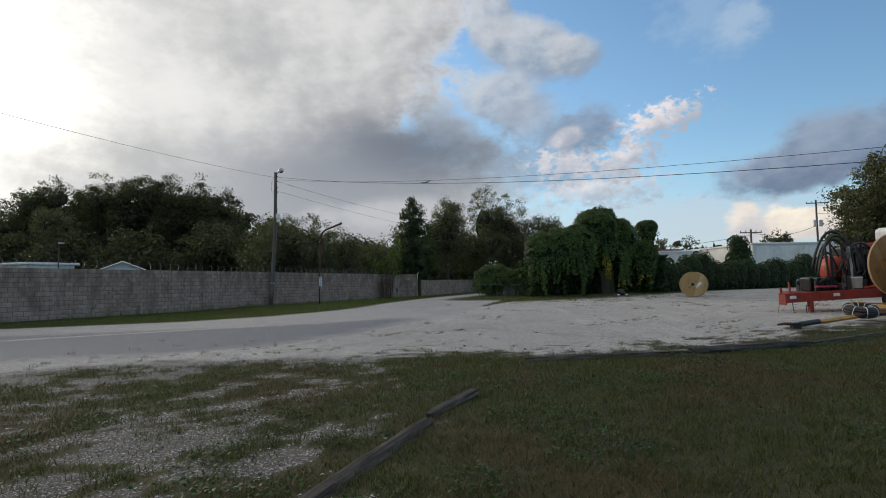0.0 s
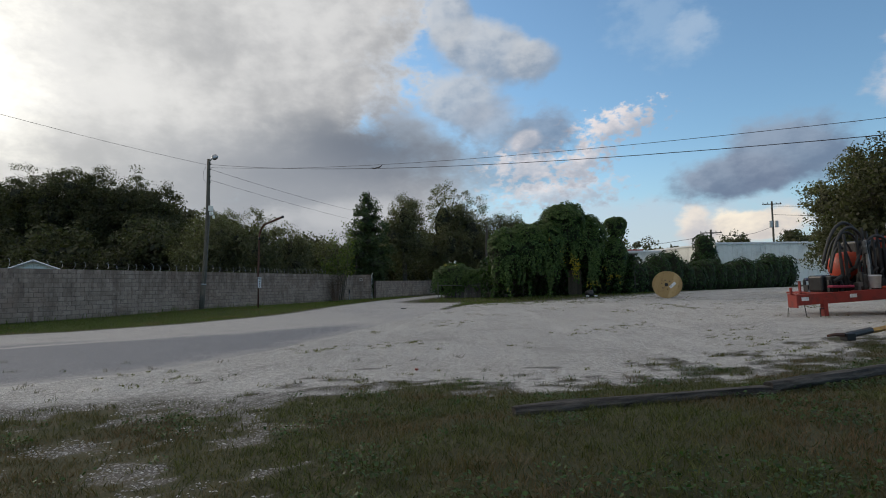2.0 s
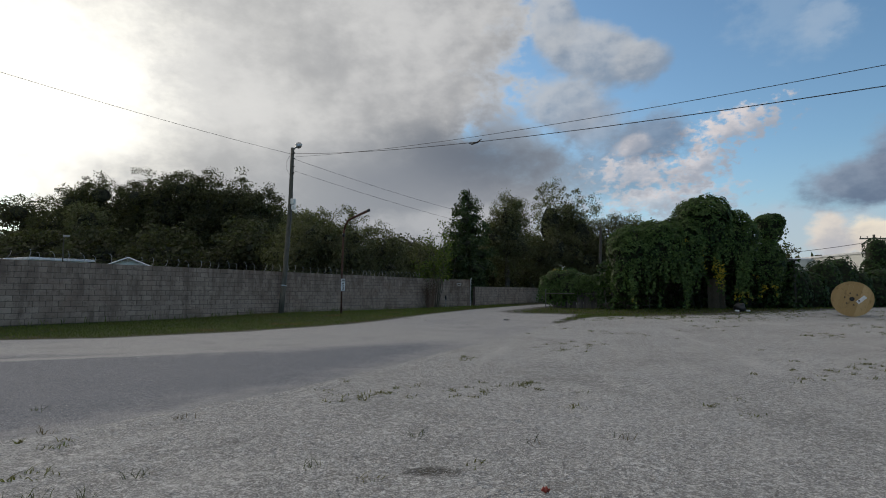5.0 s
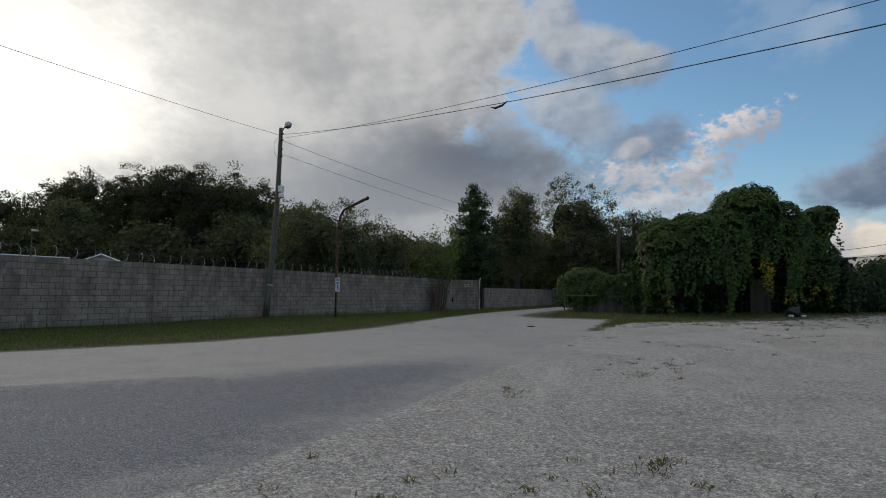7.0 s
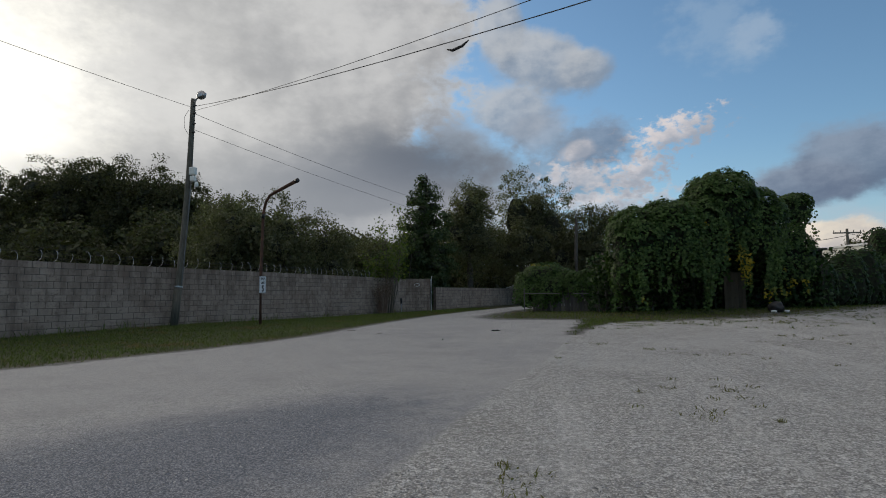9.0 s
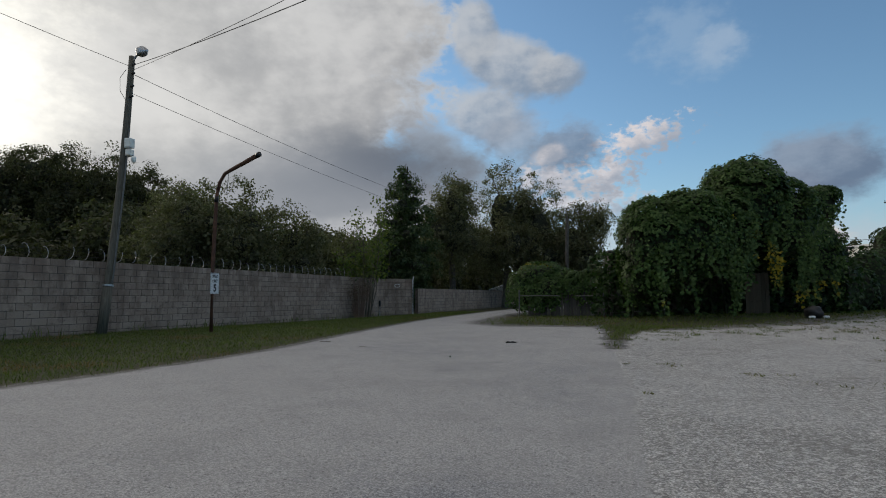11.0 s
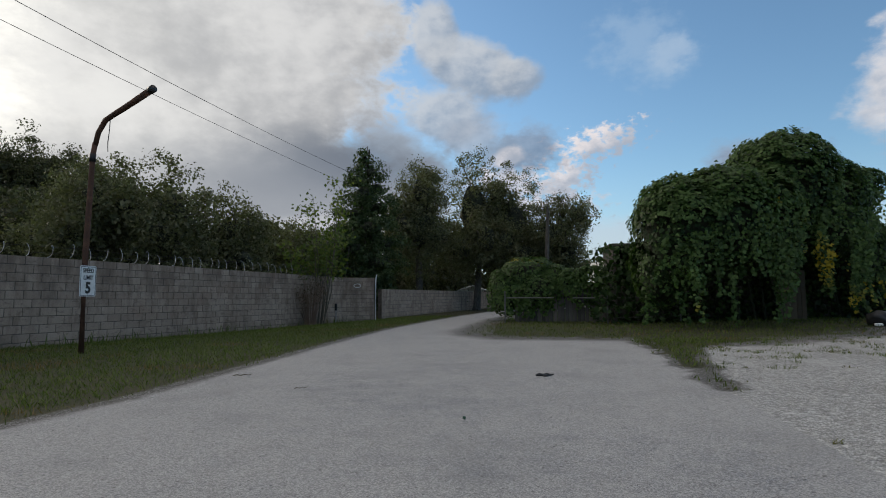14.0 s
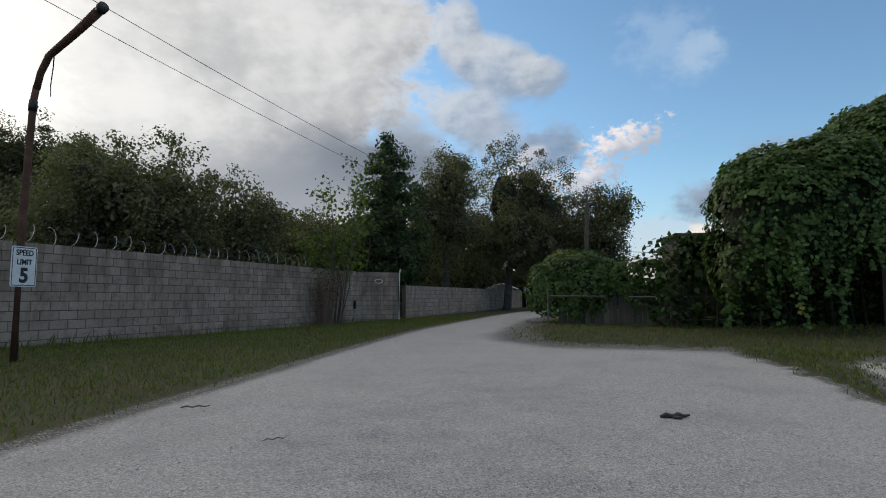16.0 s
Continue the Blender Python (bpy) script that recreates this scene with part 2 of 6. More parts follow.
# dark colour stands for the shade within the vines; the stems share it
DEEP = material("shade_core_and_stems", lambda n, p: n.ramp(n.noise(p, 7.0, 6.0, 0.7), (0.35, (0.010, 0.014, 0.006)), (0.7, (0.034, 0.042, 0.018))), 0.95)
BLADE = leaf_material("verge_blades", (0.055, 0.074, 0.014), (0.098, 0.132, 0.025), (0.160, 0.178, 0.048), (0.20, 0.125, 0.055), 0.6, thin=0.35)
LAWN_BLADE = leaf_material("lawn_blades", (0.032, 0.037, 0.011), (0.064, 0.074, 0.020), (0.130, 0.132, 0.044), (0.120, 0.076, 0.044), 0.7, thin=0.3, odd_at=(0.45, 0.62))
DRYBLADE = leaf_material("dry_blades", (0.10, 0.085, 0.035), (0.16, 0.145, 0.055), (0.12, 0.14, 0.04), thin=0.35)
WEED = leaf_material("weed_leaves", (0.018, 0.040, 0.012), (0.035, 0.075, 0.020), (0.060, 0.115, 0.035), thin=0.25)
STEEL = paint("galvanised_steel", (0.42, 0.43, 0.44), 0.45, 0.8, 0.4)
DULL = paint("dull_old_steel", (0.13, 0.13, 0.125), 0.6, 0.4, 0.5)
RUST = paint("rusted_pipe", (0.085, 0.040, 0.026), 0.8, 0.3, 0.5, 5.0, (0.16, 0.075, 0.045))
BLACK = paint("black_rubber", (0.018, 0.018, 0.019), 0.6, 0, 0.3)
RED = paint("red_paint", (0.27, 0.028, 0.018), 0.6, 0, 0.5, 4.0, (0.11, 0.026, 0.020))
ORANGE = paint("orange_paint", (0.44, 0.048, 0.016), 0.5, 0, 0.5, 3.0)
YELLOW = paint("yellow_paint", (0.42, 0.22, 0.035), 0.6, 0, 0.5, 7.0, (0.11, 0.06, 0.03))
WHITE = paint("white_paint", (0.74, 0.75, 0.76), 0.5, 0, 0.22, 2.0)
OFFWHITE = paint("weathered_white_metal", (0.78, 0.78, 0.73), 0.6, 0, 0.25, 0.6)
DARKMETAL = paint("oily_dark_metal", (0.030, 0.030, 0.032), 0.4, 0.6, 0.4)
BLUEGREY = paint("blue_grey_paint", (0.10, 0.13, 0.20), 0.5, 0, 0.4)
POLE_WOOD = material("weathered_pole", lambda n, p: (n.ramp(n.noise(n.vec("MULTIPLY", p, (30.0, 30.0, 1.2)), 1.0, 6.0, 0.65),
                     (0.3, (0.050, 0.046, 0.036)), (0.7, (0.135, 0.125, 0.100))), n.noise(n.vec("MULTIPLY", p, (40.0, 40.0, 1.0)), 1.0, 4.0, 0.6)), 0.9, 0, 0.5, 0.01)
TIMBER = material("weathered_timber", lambda n, p: (n.ramp(n.noise(n.vec("MULTIPLY", n.add("ShaderNodeTexCoord").outputs["Object"], (1.6, 13.0, 13.0)), 1.0, 7.0, 0.7),
                  (0.36, (0.008, 0.007, 0.006)), (0.50, (0.040, 0.035, 0.031)), (0.68, (0.110, 0.099, 0.088))),
                  n.noise(n.vec("MULTIPLY", n.add("ShaderNodeTexCoord").outputs["Object"], (1.6, 13.0, 13.0)), 1.0, 7.0, 0.7)), 0.95, 0, 1.0, 0.03)
PLANK = plain_wood("spool_plank", (0.24, 0.145, 0.060), (0.46, 0.315, 0.150))
PLANK_FRESH = plain_wood("spool_barrel_wood", (0.42, 0.22, 0.055), (0.60, 0.36, 0.12))
GREYWOOD = plain_wood("grey_fence_board", (0.05, 0.045, 0.04), (0.14, 0.125, 0.105), (40.0, 40.0, 2.0))
DOORWOOD = plain_wood("tan_door_board", (0.075, 0.054, 0.033), (0.14, 0.103, 0.066), (40.0, 40.0, 2.0))


def block_build(n, pos):
    oi = n.add("ShaderNodeObjectInfo").outputs["Random"]
    isl = n.add("ShaderNodeNewGeometry").outputs["Random Per Island"]
    tone = n.math("FRACT", n.math("ADD", oi, isl))
    fine = n.noise(pos, 45.0, 4.0, 0.7)
    base = n.ramp(n.math("ADD", n.math("MULTIPLY", tone, 0.28), n.math("MULTIPLY", fine, 0.62)),
                  (0.15, (0.225, 0.173, 0.137)), (0.55, (0.355, 0.280, 0.226)), (0.9, (0.505, 0.412, 0.340)))
    streak = n.noise(n.vec("MULTIPLY", pos, (1.4, 1.4, 0.45)), 1.7, 8.0, 0.68)
    blot = n.noise(pos, 0.55, 5.0, 0.6)
    spots = n.noise(n.vec("MULTIPLY", pos, (1.0, 1.0, 2.2)), 4.0, 7.0, 0.75)
    h = n.add("ShaderNodeSeparateXYZ", Vector=pos).outputs[2]
    run = n.step(n.math("ADD", streak, n.math("MULTIPLY", h, 0.050)), 0.46, 0.72, 0.0, 0.70)
    col = n.mix(run, base, (0.120, 0.082, 0.064))
    col = n.mix(n.step(blot, 0.52, 0.68, 0.0, 0.45), col, (0.225, 0.148, 0.112))
    col = n.mix(n.step(spots, 0.52, 0.66, 0.0, 0.65), col, (0.125, 0.092, 0.074))
    moss = n.step(n.math("ADD", n.math("MULTIPLY", blot, 0.7), n.math("MULTIPLY", h, -0.55)), 0.20, 0.55, 0.0, 0.6)
    return n.mix(moss, col, (0.085, 0.076, 0.052)), fine


BLOCK = material("concrete_block", block_build, 0.95, 0, 0.5, 0.006)
MORTAR = material("mortar", lambda n, p: n.ramp(n.noise(p, 8.0, 5.0, 0.6), (0.3, (0.040, 0.034, 0.029)), (0.7, (0.120, 0.098, 0.082))), 0.95)


def ground_build(n, pos):
    at = n.t.nodes.new("ShaderNodeAttribute")
    at.attribute_name = "cover"
    s = n.add("ShaderNodeSeparateColor", Color=at.outputs["Color"])
    grass, tar, worn = s.outputs[0], s.outputs[1], s.outputs[2]
    n1, n2, n3 = n.noise(pos, 0.55, 6.0, 0.62), n.noise(pos, 3.2, 5.0, 0.6), n.noise(pos, 26.0, 4.0, 0.65)
    ragged = n.math("ADD", n.math("MULTIPLY", n.math("SUBTRACT", n1, 0.5), 0.7), n.math("MULTIPLY", n.math("SUBTRACT", n2, 0.5), 0.9))
    ragged = n.math("ADD", ragged, n.math("MULTIPLY", n.math("SUBTRACT", n3, 0.5), 0.5))
    cells = n.voronoi(pos, 75.0, 0)
    tint = n.add("ShaderNodeSeparateColor", Color=n.voronoi(pos, 75.0, 1)).outputs[0]
    # crushed limestone
    lime = n.ramp(n.math("ADD", n.math("MULTIPLY", tint, 0.6), n.math("MULTIPLY", n2, 0.4)),
                  (0.2, (0.21, 0.207, 0.202)), (0.5, (0.47, 0.463, 0.452)), (0.8, (0.76, 0.75, 0.73)))
    lime = n.mix(n.step(cells, 0.30, 0.70, 0.0, 0.60), lime, (0.13, 0.125, 0.115))
    fines = n.ramp(n.math("ADD", n.math("MULTIPLY", n3, 0.6), n.math("MULTIPLY", n2, 0.4)), (0.3, (0.33, 0.328, 0.322)), (0.7, (0.55, 0.546, 0.54)))
    lime = n.mix(n.step(n.noise(pos, 0.28, 5.0, 0.55), 0.46, 0.66, 0.0, 0.5), lime, fines)
    lime = n.mix(n.step(n.noise(pos, 38.0, 5.0, 0.75), 0.46, 0.62, 0.0, 0.5), lime, (0.13, 0.128, 0.122))
    tracks = n.noise(n.vec("MULTIPLY", pos, (1.5, 0.16, 1.0)), 1.1, 5.0, 0.6)
    lime = n.mix(n.step(tracks, 0.52, 0.68, 0.0, 0.35), lime, (0.53, 0.52, 0.505))
    debris = n.math("ADD", n.math("MULTIPLY", n.noise(pos, 15.0, 6.0, 0.75), 0.5), n.math("MULTIPLY", n.noise(pos, 0.42, 6.0, 0.65), 0.5))
    lime = n.mix(n.step(debris, 0.515, 0.60, 0.0, 0.6), lime, (0.185, 0.182, 0.17))
    mottle = n.noise(pos, 17.0, 8.0, 0.80)
    lime = n.mix(n.step(mottle, 0.50, 0.62, 0.0, 0.30), lime, (0.150, 0.147, 0.142))
    lime = n.mix(n.step(mottle, 0.38, 0.49, 0.6, 0.0), lime, (0.74, 0.735, 0.72))
    # old asphalt under lime dust
    fleck = n.add("ShaderNodeSeparateColor", Color=n.voronoi(pos, 120.0, 1)).outputs[0]
    grit = n.math("ADD", n.math("MULTIPLY", fleck, 0.82), n.math("MULTIPLY", n.noise(pos, 70.0, 3.0, 0.6), 0.18))
    asphalt = n.ramp(grit, (0.15, (0.050, 0.060, 0.082)), (0.5, (0.105, 0.120, 0.155)), (0.85, (0.29, 0.30, 0.325)))
    dust = n.ramp(grit, (0.15, (0.236, 0.233, 0.232)), (0.5, (0.340, 0.335, 0.330)), (0.85, (0.475, 0.467, 0.458)))
    soiled = n.step(n.noise(pos, 0.9, 6.0, 0.65), 0.46, 0.70, 0.0, 0.32)
    dust = n.mix(soiled, dust, (0.20, 0.20, 0.203))
    dusty = n.step(n.math("ADD", n.math("MULTIPLY", ragged, 0.75), n.math("SUBTRACT", 1.0, worn)), 0.08, 0.85, 0.10, 0.97)
    road = n.mix(dusty, asphalt, dust)
    road = n.mix(n.step(n.noise(pos, 32.0, 7.0, 0.8), 0.47, 0.62, 0.0, 0.26), road, (0.115, 0.116, 0.120))
    road = n.mix(n.step(n.voronoi(pos, 17.0, 0), 0.10, 0.20, 0.6, 0.0), road, (0.075, 0.072, 0.066))
    col = n.mix(n.step(n.math("ADD", tar, n.math("MULTIPLY", ragged, 0.16)), 0.44, 0.56), lime, road)
    # soil and thatch below the grass
    soil = n.ramp(n.math("ADD", n.math("MULTIPLY", n3, 0.5), n.math("MULTIPLY", n2, 0.5)),
                  (0.3, (0.020, 0.022, 0.009)), (0.5, (0.038, 0.040, 0.015)), (0.72, (0.080, 0.062, 0.032)))
    col = n.mix(n.step(n.math("ADD", grass, n.math("MULTIPLY", ragged, n.step(tar, 0.02, 0.4, 0.5, 0.15))), 0.02, 0.30, 0.0, 0.88), col, n.ramp(tint, (0.3, (0.040, 0.036, 0.030)), (0.80, (0.085, 0.080, 0.074)), (0.97, (0.30, 0.30, 0.30))))
    col = n.mix(n.step(n.math("ADD", grass, n.math("MULTIPLY", ragged, n.step(tar, 0.02, 0.4, 1.0, 0.30))), 0.46, 0.62), col, soil)
    height = n.math("ADD", n.math("MULTIPLY", n.math("SUBTRACT", 1.0, cells), n.step(tar, 0.4, 0.6, 0.6, 0.15)), n.math("MULTIPLY", n3, n.step(tar, 0.4, 0.6, 0.6, 0.2)))
    height = n.math("ADD", height, n.math("MULTIPLY", mottle, n.step(tar, 0.4, 0.6, -1.2, -0.4)))
    return col, height


GROUND = material("lime_gravel_asphalt_and_grass", ground_build, 0.92, 0, 0.6, 0.018, 0.3)
STONE = material("limestone_chip", lambda n, p: n.ramp(n.math("ADD", n.math("MULTIPLY", n.add("ShaderNodeNewGeometry").outputs["Random Per Island"], 0.7),
                 n.math("MULTIPLY", n.noise(p, 60.0, 3.0, 0.6), 0.3)), (0.1, (0.115, 0.115, 0.120)), (0.5, (0.25, 0.25, 0.255)), (0.9, (0.48, 0.48, 0.475))), 0.9)

# ---- mesh helpers ----
rng = np.random.default_rng(7)


def part(name, bm, mat, parent=None, label="", smooth=False):
    me = bpy.data.meshes.new(name)
    if smooth:
        for f in bm.faces:
            f.smooth = True
    bm.to_mesh(me)
    bm.free()
    me.materials.append(mat)
    ob = new(name, me)
    ob.parent = parent
    if label:
        tagged(ob, label)
    return ob


def raw(name, verts, faces, mat, parent=None, label=""):
    """A mesh from arrays: verts (n, 3), faces (m, 3 or 4)."""
    verts, faces = np.asarray(verts, dtype=np.float32), np.asarray(faces, dtype=np.int32)
    k = faces.shape[1]
    me = bpy.data.meshes.new(name)
    me.vertices.add(len(verts))
    me.vertices.foreach_set("co", verts.ravel())
    me.loops.add(faces.size)
    me.loops.foreach_set("vertex_index", faces.ravel())
    me.polygons.add(len(faces))
    me.polygons.foreach_set("loop_start", np.arange(0, faces.size, k, dtype=np.int32))
    me.update(calc_edges=True)
    me.materials.append(mat)
    ob = new(name, me)
    ob.parent = parent
    if label:
        tagged(ob, label)
    return ob


def thing(name, at, label, category, group="", kind="", turn=0.0):
    ob = new(name)
    ob.matrix_world = pose(*at, 0, 0, turn)
    ob.empty_display_size = 0.3
    return tagged(ob, label, category, group, kind)


def box(bm, lo, hi, bevel=0.0):
    """An axis-aligned box with its edges taken off."""
    m = Matrix.LocRotScale(((lo[0] + hi[0]) / 2, (lo[1] + hi[1]) / 2, (lo[2] + hi[2]) / 2), None,
                           (abs(hi[0] - lo[0]), abs(hi[1] - lo[1]), abs(hi[2] - lo[2])))
    got = bmesh.ops.create_cube(bm, size=1.0, matrix=m)
    if bevel:
        edges = list({e for v in got["verts"] for e in v.link_edges})
        bmesh.ops.bevel(bm, geom=edges, offset=bevel, segments=2, affect="EDGES", profile=0.5)
    return bm


def boxed(lo, hi, bevel=0.0):
    return box(bmesh.new(), lo, hi, bevel)


def tube(bm, pts, radii, sides=8, cap=True):
    """A tapered tube through points."""
    pts = [Vector(p) for p in pts]
    radii = list(radii) if hasattr(radii, "__len__") else [radii] * len(pts)
    rings = []
    for i, p in enumerate(pts):
        d = (pts[min(i + 1, len(pts) - 1)] - pts[max(i - 1, 0)]).normalized()
        q = d.to_track_quat("Z", "Y")
        rings.append([bm.verts.new(p + q @ Vector((math.cos(a) * radii[i], math.sin(a) * radii[i], 0)))
                      for a in (2 * math.pi * k / sides for k in range(sides))])
    for a, b in zip(rings, rings[1:]):
        for k in range(sides):
            bm.faces.new((a[k], a[(k + 1) % sides], b[(k + 1) % sides], b[k]))
    if cap:
        bm.faces.new(rings[0][::-1])
        bm.faces.new(rings[-1])
    return bm


def hoop(r0, r1, x0, x1, sides=40):
    """A flat ring round the local x axis."""
    bm = bmesh.new()
    rings = [[bm.verts.new((x, r * math.cos(a), r * math.sin(a))) for a in (2 * math.pi * k / sides for k in range(sides))]
             for r, x in ((r0, x0), (r1, x0), (r1, x1), (r0, x1))]
    for i in range(4):
        a, b = rings[i], rings[(i + 1) % 4]
        for k in range(sides):
            bm.faces.new((a[k], a[(k + 1) % sides], b[(k + 1) % sides], b[k]))
    bmesh.ops.recalc_face_normals(bm, faces=bm.faces)
    return bm


def tubed(pts, radii, sides=8):
    return tube(bmesh.new(), pts, radii, sides)


def lathe(profile, sides=24, axis="z"):
    """A turned shape from (radius, height) pairs."""
    bm = bmesh.new()
    rings = []
    for r, h in profile:
        ring = []
        for k in range(sides):
            a = 2 * math.pi * k / sides
            v = (r * math.cos(a), r * math.sin(a), h) if axis == "z" else (h, r * math.cos(a), r * math.sin(a))
            ring.append(bm.verts.new(v))
        rings.append(ring)
    for a, b in zip(rings, rings[1:]):
        for k in range(sides):
            bm.faces.new((a[k], a[(k + 1) % sides], b[(k + 1) % sides], b[k]))
    bm.faces.new(rings[0][::-1])
    bm.faces.new(rings[-1])
    bmesh.ops.recalc_face_normals(bm, faces=bm.faces)
    return bm


def leaf_quads(c, nrm, size, slim=0.62):
    """Kite-shaped leaves, slightly folded: centres c, facing nrm, of the given lengths."""
    n = len(c)
    r = rng.normal(size=(n, 3))
    nrm = nrm / np.maximum(np.linalg.norm(nrm, axis=1, keepdims=True), 1e-6)
    u = r - (r * nrm).sum(1, keepdims=True) * nrm
    u /= np.maximum(np.linalg.norm(u, axis=1, keepdims=True), 1e-6)
    v = np.cross(nrm, u)
    s = np.asarray(size).reshape(-1, 1) * np.ones((n, 1))
    fold = nrm * s * 0.12
    verts = np.stack([c - u * s * 0.5, c + v * s * slim * 0.5 + fold - u * s * 0.1, c + u * s * 0.5, c - v * s * slim * 0.5 + fold - u * s * 0.1], 1).reshape(-1, 3)
    faces = np.arange(4 * n).reshape(n, 4)
    return verts, faces

# ---- ground ----
ROAD_LEFT = [(-60, 2), (-30, 12), (-18, 16.6), (-13.2, 19.6), (-11.2, 22.6), (-10.1, 25.8), (-9.1, 29.3), (-8.65, 33), (-8.35, 37.5), (-8.0, 41.5), (-7.1, 47), (-5.8, 54), (-4.0, 62), (2, 76)]
ROAD_RIGHT = [(8, 70), (-1.5, 58), (-3.6, 50), (-4.7, 43), (-5.1, 40), (-5.0, 38.6), (-4.2, 37.2), (-2.3, 36.9), (-1.1, 36.8), (-1.5, 33), (-2.1, 29), (-2.6, 25), (-3.3, 21), (-3.9, 17), (-4.4, 13.9), (-5.3, 11.3), (-6.8, 8.9), (-12, 5), (-24, -2), (-60, -14)]
ROAD = ROAD_LEFT + ROAD_RIGHT
LAWN = [(-3.0, -20), (-1.6, 0), (-1.1, 3.5), (-1.9, 6.2), (-2.3, 8.7), (-1.0, 9.5), (0.6, 9.2), (1.9, 9.5), (4.1, 10.8), (6.7, 12.4), (8.3, 13.4), (12, 15.4), (22, 22), (60, 40), (60, -20)]
PATCHY = [(-14, -8), (-9.5, 3.0), (-5.9, 7.3), (-4.4, 7.6), (-2.4, 8.3), (-0.8, 8.5), (-0.8, -20)]
WORN = [(-14, 5.0), (-6.9, 9.1), (-5.4, 11.5), (-4.5, 14), (-4.0, 17), (-3.7, 20.5), (-4.7, 21), (-7, 18.2), (-9.5, 16.6), (-14, 14.6), (-26, 9.6), (-32, 0)]
VERGE_LEFT = ROAD_LEFT + [(2, 90), (-70, 90), (-70, 2)]
VERGE_RIGHT = [(-1.1, 36.7), (-0.7, 35.4), (0.6, 35.2), (2.4, 36.2), (4.6, 37.3), (7.0, 38.8), (9.7, 41.0), (12.4, 44), (17, 50), (25, 57), (60, 75), (60, 95), (10, 95), (8, 70),
               (-1.5, 58), (-3.6, 50), (-4.7, 43), (-5.1, 40), (-5.0, 38.6), (-4.2, 37.2), (-2.3, 36.9)]


def signed(poly, x, y):
    """Distance to a polygon's edge, positive inside."""
    p = np.array(poly, dtype=float)
    q = np.roll(p, -1, axis=0)
    best, inside = np.full(x.shape, 1e9), np.zeros(x.shape, bool)
    for (ax, ay), (bx, by) in zip(p, q):
        dx, dy = bx - ax, by - ay
        t = np.clip(((x - ax) * dx + (y - ay) * dy) / max(dx * dx + dy * dy, 1e-9), 0, 1)
        best = np.minimum(best, np.hypot(x - ax - t * dx, y - ay - t * dy))
        cross = (ay > y) != (by > y)
        with np.errstate(divide="ignore", invalid="ignore"):
            inside ^= cross & (x < (bx - ax) * (y - ay) / (by - ay if by != ay else 1e-9) + ax)
    return np.where(inside, best, -best)


VALUES = np.random.default_rng(3).uniform(-1, 1, (256, 256))


def swell(x, y, s, shift=0):
    """Smooth random field between -1 and 1."""
    u, v = np.asarray(x) * s + 71.3 + shift * 17, np.asarray(y) * s + 33.7 + shift * 29
    i, j = np.floor(u).astype(int), np.floor(v).astype(int)
    fu, fv = u - i, v - j
    fu, fv = fu * fu * (3 - 2 * fu), fv * fv * (3 - 2 * fv)
    g = lambda a, b: VALUES[a % 256, b % 256]
    return (g(i, j) * (1 - fu) + g(i + 1, j) * fu) * (1 - fv) + (g(i, j + 1) * (1 - fu) + g(i + 1, j + 1) * fu) * fv


def clumps(x, y):
    return 0.24 * swell(x, y, 0.8, 1) + 0.36 * swell(x, y, 1.9, 2) + 0.40 * swell(x, y, 4.3, 3) + 0.34 * swell(x, y, 9.5, 4)


WEDGE = [(-1.15, 36.9), (-1.65, 32.1), (-2.05, 29.6), (-1.85, 29.6), (-1.45, 31.8), (-0.75, 34.0), (0.4, 35.4), (2.6, 36.4)]


def cover(x, y):
    """Shares of grass, asphalt and bare dark asphalt."""
    soft = lambda d, w: np.clip(0.5 + d / w, 0, 1)
    lumps = clumps(x, y)
    lawn_edge, patchy = signed(LAWN, x, y), signed(PATCHY, x, y)
    grass = np.maximum.reduce([soft(lawn_edge + 0.1 + 2.3 * lumps * np.clip(1.3 - lawn_edge * 0.6, 0, 1), 1.2), soft(patchy + 0.3, 1.6) * np.clip(0.60 + 0.95 * lumps, 0.40, 1),
                               np.clip(-0.55 + 1.5 * lumps + 0.3 * soft(patchy + 1.6, 2.0), 0, 0.6) * (y < 13) * soft(lawn_edge + 2.6, 2.0), soft(signed(WEDGE, x, y) + 0.35 * lumps, 0.5), soft(signed(VERGE_LEFT, x, y), 0.7), soft(signed(VERGE_RIGHT, x, y) - 0.4, 2.8)])
    tar = soft(signed(ROAD, x, y), np.where(y > 26, 0.3, 0.9))
    bare = 0.98 * soft(signed(WORN, x, y), 2.2) + 0.35 * np.exp(-(((x + 5.6) / 2.5) ** 2 + ((y - 30) / 6) ** 2)) + 0.3 * np.exp(-(((x + 3.2) / 1.2) ** 2 + ((y - 25) / 3) ** 2))
    bare = bare - 0.9 * np.exp(-((y - (14.5 + 0.94 * (x + 11.6))) / 0.26) ** 2) * (x > -14) * (x < -7.6)
    return grass, tar, np.clip(bare, 0, 1)


